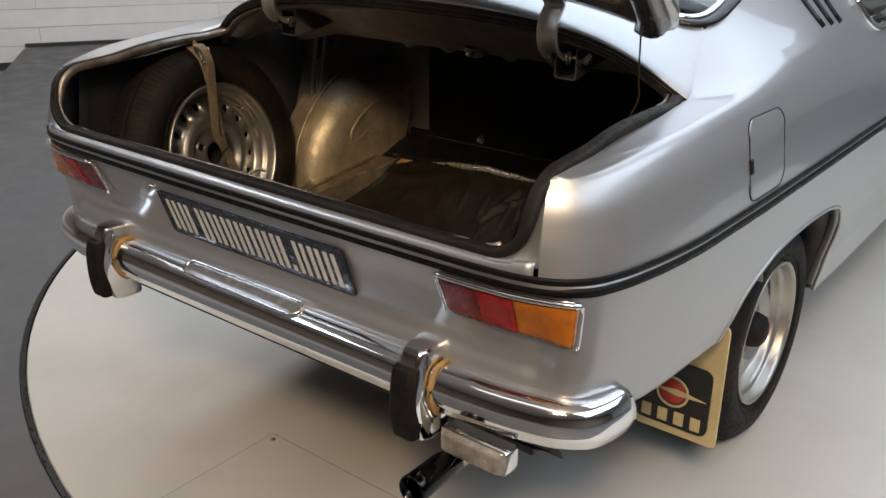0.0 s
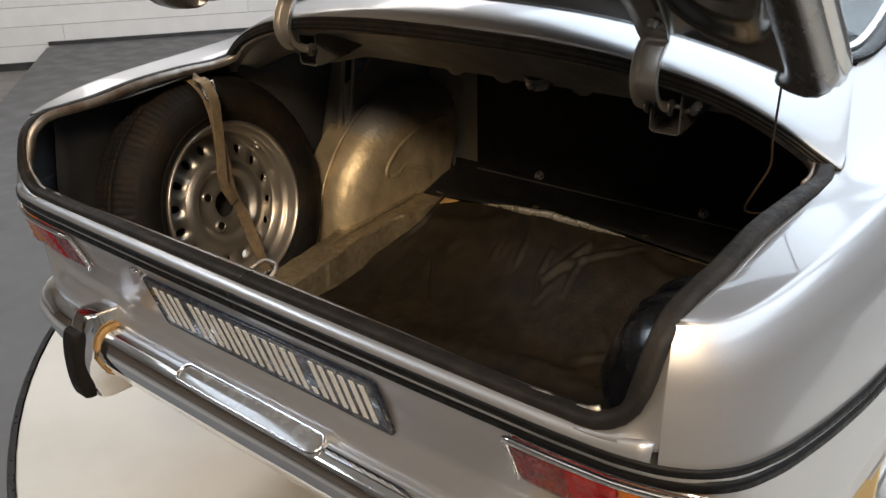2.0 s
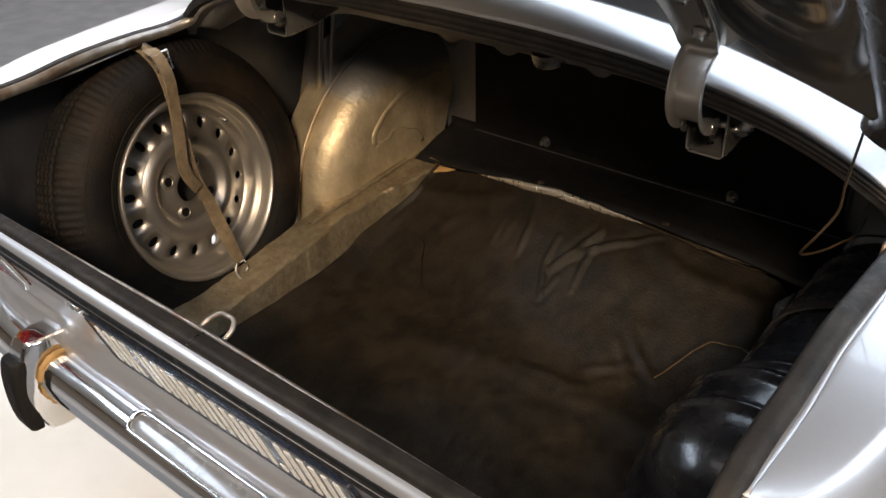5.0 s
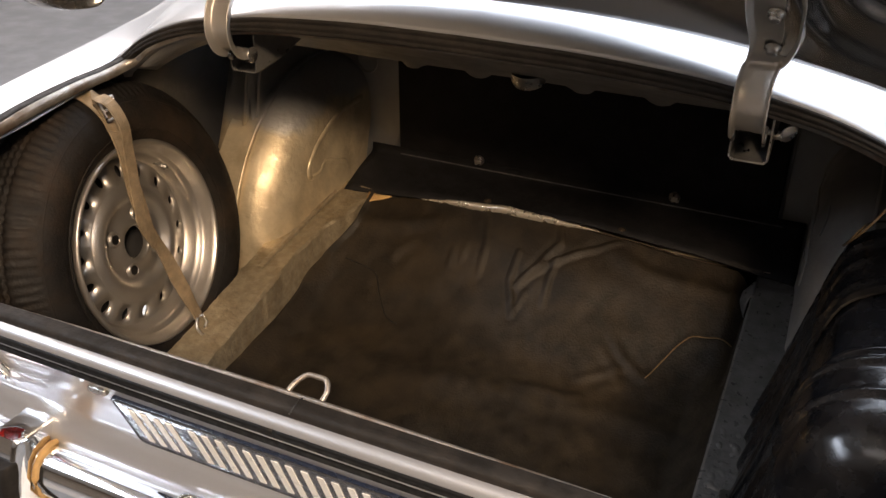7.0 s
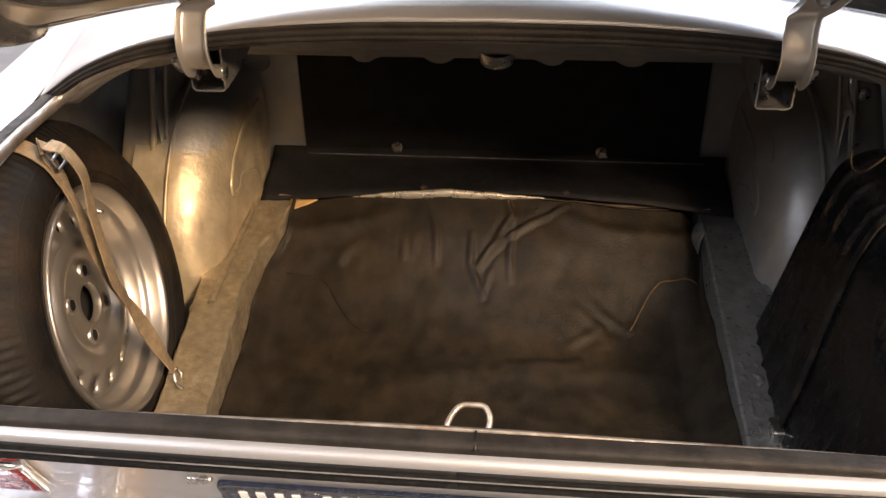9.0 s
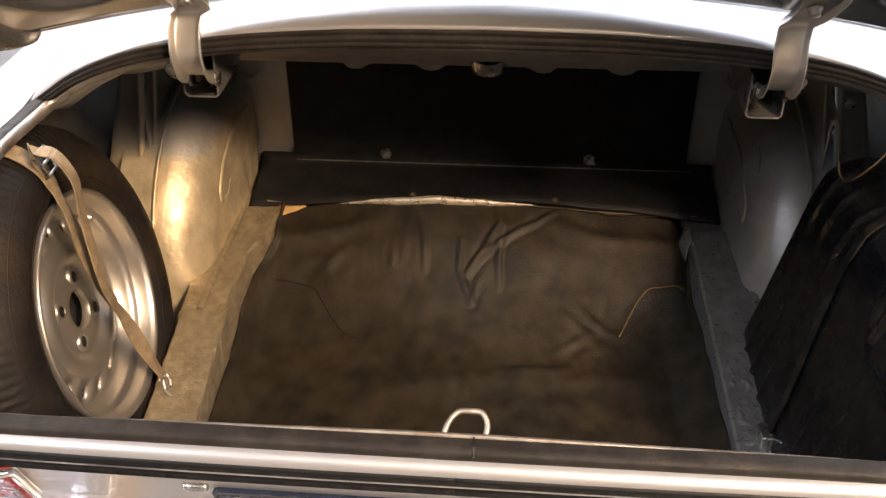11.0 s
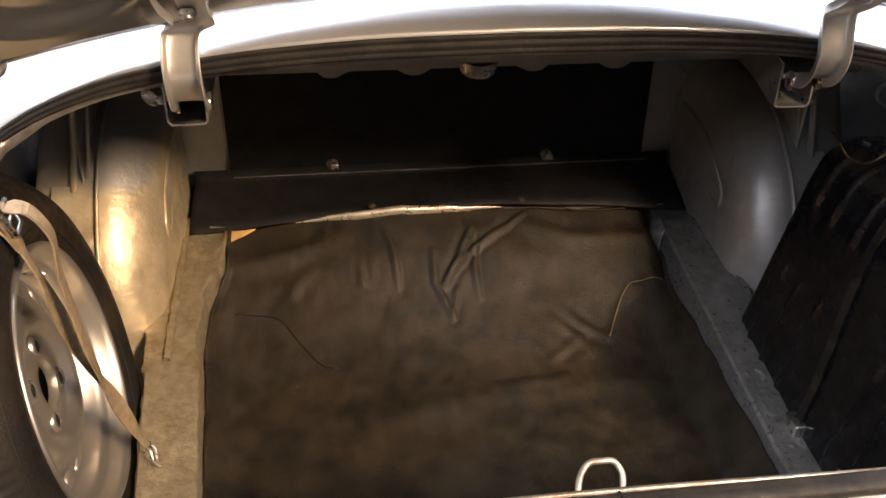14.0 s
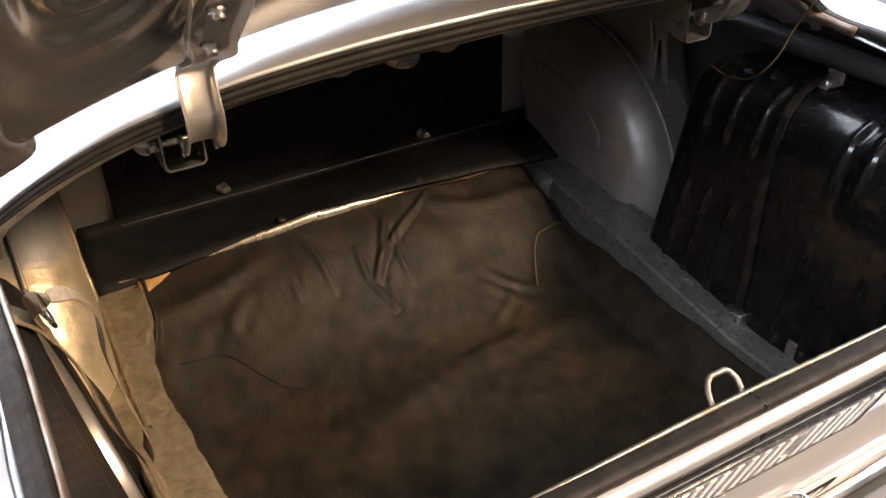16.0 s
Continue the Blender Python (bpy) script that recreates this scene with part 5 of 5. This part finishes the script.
link("badge_bar", [(0.588, 0.597, 0.293), (0.64, 0.597, 0.299), (0.705, 0.597, 0.289), (0.64, 0.597, 0.285), (0.588, 0.600, 0.293), (0.64, 0.600, 0.299), (0.705, 0.600, 0.289), (0.64, 0.600, 0.285)],
     [(0, 1, 2, 3), (7, 6, 5, 4), (0, 4, 5, 1), (1, 5, 6, 2), (2, 6, 7, 3), (3, 7, 4, 0)], CREAM, mud, "", False)
for x in (0.575, 0.612, 0.649, 0.686):
    box("bar", (x - 0.011, 0.5985, 0.214), (x + 0.011, 0.602, 0.244), CREAM, mud, "", 0.001)


# ---- wheels ----
def wheel(parent, m, spare):
    """Steel wheel about the pose's z; its face looks along +z."""
    n, rows = 480, []
    prof = [(0.172, 0.045), (0.182, 0.058), (0.20, 0.069), (0.218, 0.0735), (0.236, 0.0715), (0.249, 0.0655), (0.254, 0.0620), (0.264, 0.053), (0.273, 0.043), (0.279, 0.035)]
    tread = [(0.2835 - 2.2 * y * y, y) for y in np.linspace(0.030, -0.030, 23)]
    full = prof + tread + [(r, -h) for r, h in prof[::-1]]
    for r, h in full:
        row = []
        for i in range(n):
            a = 2 * math.pi * i / n
            rr = r
            if r > 0.2805:
                zig = 0.0022 * (1 if (i // 2) % 2 else -1)
                for c in (-0.020, -0.007, 0.007, 0.020):
                    if abs(h - c - zig * 0.5) < 0.0022:
                        rr -= 0.007
                if i % 4 == 0:
                    rr -= 0.0030
            elif r > 0.262 and i % 4 == 0:
                rr -= 0.0035
            row.append(m @ Vector((rr * math.cos(a), rr * math.sin(a), h - 0.024)))
        rows.append(row)
    v, f = grid(rows, True)
    tyre = link("tyre", v, [q[::-1] for q in f], RUBBER, parent, "black cross-ply tyre with worn tread")
    for r in (0.198, 0.247):
        rod("bead_line", [m @ Vector((r * math.cos(a), r * math.sin(a), (0.0685 if r < 0.2 else 0.0655) - 0.024)) for a in np.linspace(0, 2 * math.pi, 65)[:-1]], 0.0016, RUBBER, tyre, "", 6, True)
    rimo = turned("rim", [(0.179, 0.032), (0.1805, 0.040), (0.177, 0.043), (0.173, 0.041), (0.1695, 0.032), (0.167, 0.018), (0.164, 0.014), (0.159, 0.012), (0.156, 0.004), (0.153, -0.012), (0.148, -0.016)], m, RIM_SILVER, parent, "silver steel rim", 64)
    # pierced ring of oval slots
    verts, faces, ns, k = [], [], 16, 24
    r0, r1 = 0.106, 0.148

    def lift(r):
        return float(np.interp(r, [0.106, 0.122, 0.148], [0.000, -0.007, -0.016]))

    for sct in range(ns):
        ac, da = 2 * math.pi * (sct + 0.5) / ns, math.pi / ns
        base_i = len(verts)
        for lev in range(3):
            for j in range(k):
                b = 2 * math.pi * j / k
                cx, cy = math.cos(b), math.sin(b)
                if lev == 0:
                    g = 1 / max(abs(cx), abs(cy))
                    r, a = (r0 + r1) / 2 + (r1 - r0) / 2 * cx * g, ac + da * cy * g
                else:
                    r, a = 0.1275 + 0.0118 * cx, ac + 0.0082 * cy / 0.1275
                h = lift(r) - (0.006 if lev == 2 else 0.0)
                verts.append(m @ Vector((r * math.cos(a), r * math.sin(a), h)))
        for lev in range(2):
            for j in range(k):
                q = (j + 1) % k
                faces.append((base_i + lev * k + j, base_i + lev * k + q, base_i + (lev + 1) * k + q, base_i + (lev + 1) * k + j))
    link("slotted_disc", verts, faces, RIM_SILVER, rimo, "disc with oval slots")
    turned("hub_dish", [(0.1062, 0.000), (0.098, 0.007), (0.088, 0.009), (0.079, 0.006), (0.072, -0.004), (0.064, -0.008), (0.050, -0.004), (0.040, -0.001), (0.032, 0.002), (0.030, 0.000), (0.0295, -0.012)], m, RIM_SILVER, rimo, "dished hub centre", 64)
    for j in range(4):
        a = math.pi / 4 * (2 * j + 1) + 0.25
        c = m @ Matrix.Translation((0.050 * math.cos(a), 0.050 * math.sin(a), -0.004))
        turned("stud_hole", [(0.0, 0.0030), (0.0088, 0.0030)], c, BLACK_TRIM, rimo, n=14)
        turned("stud_seat", [(0.0088, 0.0030), (0.0110, 0.0055), (0.0140, 0.0025), (0.0155, -0.001)], c, RIM_SILVER, rimo, n=18)
    if spare:
        a = 0.9
        rod("valve", [m @ Vector((0.155 * math.cos(spare), 0.157 * math.sin(spare), -0.01)), m @ Vector((0.146 * math.cos(spare), 0.146 * math.sin(spare), 0.020))], 0.004, STEEL, rimo, "tyre valve", 10)
        # Dark disc added behind the spare for the shade in its openings.
        turned("dark_backing", [(0.0, -0.045), (0.14, -0.045)], m, DARK_METAL, rimo, n=40)
    else:
        turned("hub_cap", [(0.0, 0.036), (0.024, 0.035), (0.038, 0.026), (0.044, 0.006), (0.044, -0.008)], m, RUBBER, rimo, "black hub cap", 32)
        turned("brake_drum", [(0.0, -0.05), (0.13, -0.05), (0.15, -0.06)], m, DARK_METAL, rimo, n=40)


for s, y in ((1, WHEEL_Y), (-1, WHEEL_Y), (1, FRONT_Y), (-1, FRONT_Y)):
    w = new("wheel")
    w.parent = car
    wheel(w, Matrix.Translation((s * 0.650, y, WHEEL_R)) @ pose(0, 0, 0, 0, 90 * s, 0), 0)

# ---- spare wheel and its webbing strap ----
spare = tagged(new("spare_wheel"), "spare steel wheel standing in the boot, tyre dusty", "wheel")
axis = Vector((0.980, 0.077, 0.183)).normalized()
SP = Matrix.Translation((-0.606, 0.418, 0.627)) @ axis.to_track_quat("Z", "Y").to_matrix().to_4x4()
loc = SP.inverted() @ Vector((-0.618, 0.525, 0.722))
wheel(spare, SP, math.atan2(loc.y, loc.x))

strap = tagged(new("tie_strap"), "worn tan webbing strap with buckle over the spare wheel", "strap")
main = smooth_curve([(-0.72, 0.352, 0.865), (-0.676, 0.370, 0.900), (-0.634, 0.384, 0.908), (-0.598, 0.394, 0.878), (-0.574, 0.392, 0.82), (-0.558, 0.389, 0.75), (-0.543, 0.390, 0.68), (-0.533, 0.402, 0.635), (-0.520, 0.416, 0.568), (-0.504, 0.434, 0.488)], 60)
ups = []
for i, p in enumerate(main):
    k = ease(0.895, 0.925, p[2]) * (p[0] < -0.585)
    ups.append(Vector((0.98, -0.03 + 0.3 * math.sin(i * 0.35) * (p[2] < 0.85), 0.2)).lerp(Vector((0.05, 0, 1)), float(k)).normalized())
sweep("webbing", main, [(-0.0125, -0.001), (0.0125, -0.001), (0.0125, 0.0012), (-0.0125, 0.0012)], CANVAS, strap, "worn tan webbing", up=np.array(ups), smooth=False)
tailp = smooth_curve([(-0.590, 0.398, 0.868), (-0.596, 0.386, 0.897), (-0.583, 0.364, 0.917), (-0.559, 0.367, 0.914), (-0.541, 0.371, 0.885), (-0.541, 0.375, 0.82), (-0.534, 0.368, 0.76), (-0.525, 0.362, 0.705), (-0.527, 0.384, 0.66)], 50)
sweep("loose_end", tailp, [(-0.0115, -0.001), (0.0115, -0.001), (0.0115, 0.0012), (-0.0115, 0.0012)], CANVAS, strap, "loose webbing end", up=(0.97, 0.1, 0.25), smooth=False)
bk = [(-0.590, 0.380, 0.902), (-0.594, 0.412, 0.902), (-0.582, 0.412, 0.872), (-0.578, 0.380, 0.872)]
rod("buckle", bk, 0.0028, STEEL, strap, "steel buckle", 8, True)
rod("buckle_bar", [(-0.584, 0.380, 0.887), (-0.588, 0.412, 0.887)], 0.0025, STEEL, strap)
rod("hook", smooth_curve([(-0.500, 0.425, 0.492), (-0.495, 0.415, 0.478), (-0.488, 0.42, 0.462), (-0.490, 0.432, 0.458)], 12), 0.0028, STEEL, strap, "bent wire hook", 8)
rod("hook_eye", [(-0.508, 0.424, 0.488), (-0.504, 0.444, 0.486), (-0.498, 0.446, 0.472), (-0.497, 0.436, 0.462)], 0.0026, STEEL, strap, "", 8)

# ---- vinyl mat ----
_step = smooth_curve([(0.0, 0), (0.5, 0.0), (0.60, 0.003), (0.67, 0.013), (0.73, 0.035), (0.80, 0.078), (0.87, 0.134), (0.945, 0.186), (0.98, 0.205)], 200)


def STEP(y):
    return float(np.interp(y, _step[:, 0], _step[:, 1]))



# creases: a forked pair near the middle, a cluster on the right, fainter ones beside them
FOLDS = [([(0.016, 0.936), (0.027, 0.905), (-0.004, 0.854), (-0.033, 0.82)], 0.0068, 0.016),
         ([(0.136, 0.935), (0.073, 0.897), (0.022, 0.867), (-0.012, 0.841), (-0.033, 0.817)], 0.0058, 0.013),
         ([(-0.05, 0.871), (-0.05, 0.823), (-0.023, 0.77)], 0.0060, 0.014),
         ([(-0.011, 0.81), (-0.023, 0.77)], 0.0055, 0.009),
         ([(0.03, 0.874), (0.026, 0.842), (0.029, 0.798)], 0.0060, 0.012),
         ([(-0.14, 0.929), (-0.123, 0.882), (-0.117, 0.823)], 0.0060, 0.011),
         ([(-0.187, 0.855), (-0.182, 0.827)], 0.0070, 0.007),
         ([(-0.164, 0.868), (-0.16, 0.842)], 0.0070, 0.006),
         ([(-0.412, 0.879), (-0.312, 0.887), (-0.205, 0.909)], 0.0150, 0.012),
         ([(-0.275, 0.859), (-0.321, 0.815)], 0.0110, 0.007),
         ([(0.177, 0.769), (0.208, 0.742), (0.253, 0.716)], 0.0090, 0.008),
         ([(0.164, 0.749), (0.203, 0.72), (0.211, 0.688), (0.173, 0.663)], 0.0095, 0.007),
         ([(0.203, 0.72), (0.168, 0.696), (0.142, 0.68)], 0.0075, 0.005),
         ([(0.127, 0.914), (0.21, 0.885), (0.38, 0.884)], 0.0150, 0.010),
         ([(0.036, 0.625), (0.134, 0.624), (0.201, 0.663)], 0.0120, 0.006),
         ([(0.257, 0.716), (0.279, 0.756), (0.313, 0.797), (0.382, 0.808)], 0.0080, 0.003)]


def mat_z(x, y):
    z = 0.372 + 0.0 * y
    z += STEP(y) * (1 - 0.10 * ease(0.1, 0.44, -x) - 0.30 * ease(0.36, 0.41, x))
    z -= (0.008 + 0.020 * ease(0.05, 0.36, x)) * ease(0.85, 0.945, y)
    z += 0.006 * bumps(x, y, 0, 0.16) + 0.004 * bumps(x, y, 3, 0.07) + 0.0015 * bumps(x * 1.6, y, 6, 0.028)
    for line, w, h in FOLDS:
        best, along = 9.0, 0.0
        for k in range(len(line) - 1):
            (ax, ay), (bx, by) = line[k], line[k + 1]
            ux, uy = bx - ax, by - ay
            q = min(1.0, max(0.0, ((x - ax) * ux + (y - ay) * uy) / (ux * ux + uy * uy)))
            d = (x - ax - q * ux, y - ay - q * uy)
            r = math.hypot(*d)
            if r < best:
                best, along = r, (k + q) / (len(line) - 1)
        if best < 4 * w:
            z += 0.46 * h * (math.exp(-((best / w) ** 2)) - 0.35 * math.exp(-(((best - 1.7 * w) / w) ** 2))) * (0.25 + 0.75 * math.sin(math.pi * (0.1 + 0.8 * along)))
    z += 0.032 * math.exp(-(((x - left_rail(y)) / 0.028) ** 2)) * (1 - ease(0.70, 0.85, y))
    z += 0.058 * ease(0.335, 0.40, x) * (1 - ease(0.66, 0.84, y))
    z += 0.006 * math.exp(-(((y - 0.60 - 0.02 * math.sin(9 * x)) / 0.03) ** 2)) * ease(-0.4, -0.2, x)
    return float(z)


xs, ys = np.linspace(-0.440, 0.412, 150), np.r_[np.linspace(0.168, 0.55, 40), np.linspace(0.553, 0.945, 150)]
rows = []
for y in ys:
    row = []
    for u in np.linspace(0, 1, 260):
        xl = left_rail(y) + 0.002 + 0.003 * bumps(0, y, 0, 0.05)
        xr = 0.398 + 0.0015 * bumps(2, y, 0, 0.05) + 0.012 * ease(0.80, 0.95, y)
        x = xl + (xr - xl) * u
        z = mat_z(x, y)
        e = min(u, 1 - u)
        z += 0.012 * (1 - ease(0, 0.012, e)) * (0.5 + 0.5 * ease(0.6, 0.8, y))
        row.append((x, y + 0.012 * bumps(x, 5, 0, 0.12) * ease(0.88, 0.94, y), z))
    rows.append(row[::-1])
mat = tagged(thick(link("floor_mat", *grid(rows), MAT, None), 0.003, 0), "creased brown-black vinyl mat with cracks on the boot floor", "mat")
pts = [(-0.235, 0.690), (-0.259, 0.697), (-0.299, 0.738), (-0.341, 0.788), (-0.37, 0.793), (-0.413, 0.798)]
sweep("crack_edge", [(x, y, mat_z(x, y) + 0.0025) for x, y in smooth_curve(pts, 24)], ring(0.0011, 6), BLACK_TRIM, mat, "torn edge")
pts = [(0.257, 0.714), (0.279, 0.756), (0.298, 0.785), (0.313, 0.799), (0.345, 0.806), (0.386, 0.809)]
sweep("crack_edge", [(x, y, mat_z(x, y) + 0.0036) for x, y in smooth_curve(pts, 24)], ring(0.0014, 6), TAN_THREAD, mat, "torn edge with tan thread")
edge = []
for x in np.linspace(0.06, 0.34, 40):
    edge.append((x, 0.9475, mat_z(x, 0.945) + 0.001))
sweep("frayed_edge", edge, ring(0.0014, 6), TORN, mat, "frayed tan front edge")
strip = []
for x in np.linspace(-0.30, 0.09, 40):
    r = 0.0014 + 0.0105 * math.sin(math.pi * (x + 0.30) / 0.39) ** 1.3
    c = np.array([x, 0.944, mat_z(x, 0.945) + 0.0035])
    strip.append([c + np.array([0, 0.6 * r * math.cos(q), r * math.sin(q)]) for q in np.linspace(0, 2 * math.pi, 9)[:-1]])
link("bare_strip", *grid(strip, True), BRIGHT, car, "bare bright metal strip along the floor step")
link("floor_step", *grid([[(x, 0.952 + 0.1 * k, 0.535 - 0.004 * k) for k in range(3)] for x in np.linspace(-0.46, 0.42, 6)] ), UNDERSEAL, car, "painted floor step")
thick(link("tan_patch", *grid([[(x, y, mat_z(x, y) + 0.007) for y in np.linspace(0.915 + 0.45 * (x + 0.432), 0.943, 5)] for x in np.linspace(-0.432, -0.375, 6)]), HESSIAN, mat, "lifted tan corner showing the backing"), 0.002, 0)

# ---- frames added above the unseen lamps, and wall blocks ----
for x, y, sx, sy in (((-0.05, 3.25, 4.4, 4.9), (-3.4, 2.2, 1.2, 5.0), (4.0, 1.2, 2.4, 6.0), (-3.2, -1.8, 1.0, 2.2), (0.3, -1.9, 2.6, 0.5), (2.1, -2.5, 0.8, 0.6))):
    f = tagged(new("added_lamp_frame"), "flat white frame added above an unseen lamp", "light", "ceiling lights")
    f.location = (x, y, 3.5)
    box("frame", (-sx / 2 - 0.04, -sy / 2 - 0.04, 0.0), (sx / 2 + 0.04, sy / 2 + 0.04, 0.1), PLASTER, f, "", 0.01)
block = None
for k in range(-2, 8):
    z = 0.01 + 0.15 * k
    off = 1.5 * (k % 2)
    for j in range(-2, 4):
        a = -1.4 + 3.0 * j + off
        if block is None:
            me = bpy.data.meshes.new("block")
            c = (1.4995, 0.0735)
            e = 0.0025
            vs = [(sx * (c[0] - (e if o else 0)), sz * (c[1] - (e if o else 0)), 0.006 if o else 0.0) for o in (0, 1) for sx, sz in ((-1, -1), (1, -1), (1, 1), (-1, 1))]
            me.from_pydata(vs, [], [(4, 5, 6, 7), (0, 1, 5, 4), (1, 2, 6, 5), (2, 3, 7, 6), (3, 0, 4, 7)])
            me.materials.append(WALL)
            block = me
        ob = new("block", block)
        p = WALL_P + WALL_U * a + WALL_N * -0.010
        ob.matrix_world = Matrix(((WALL_U.x, 0, WALL_N.x, p.x), (WALL_U.y, 0, WALL_N.y, p.y), (0, 1, 0, z + 0.075), (0, 0, 0, 1)))
        ob.parent = wall
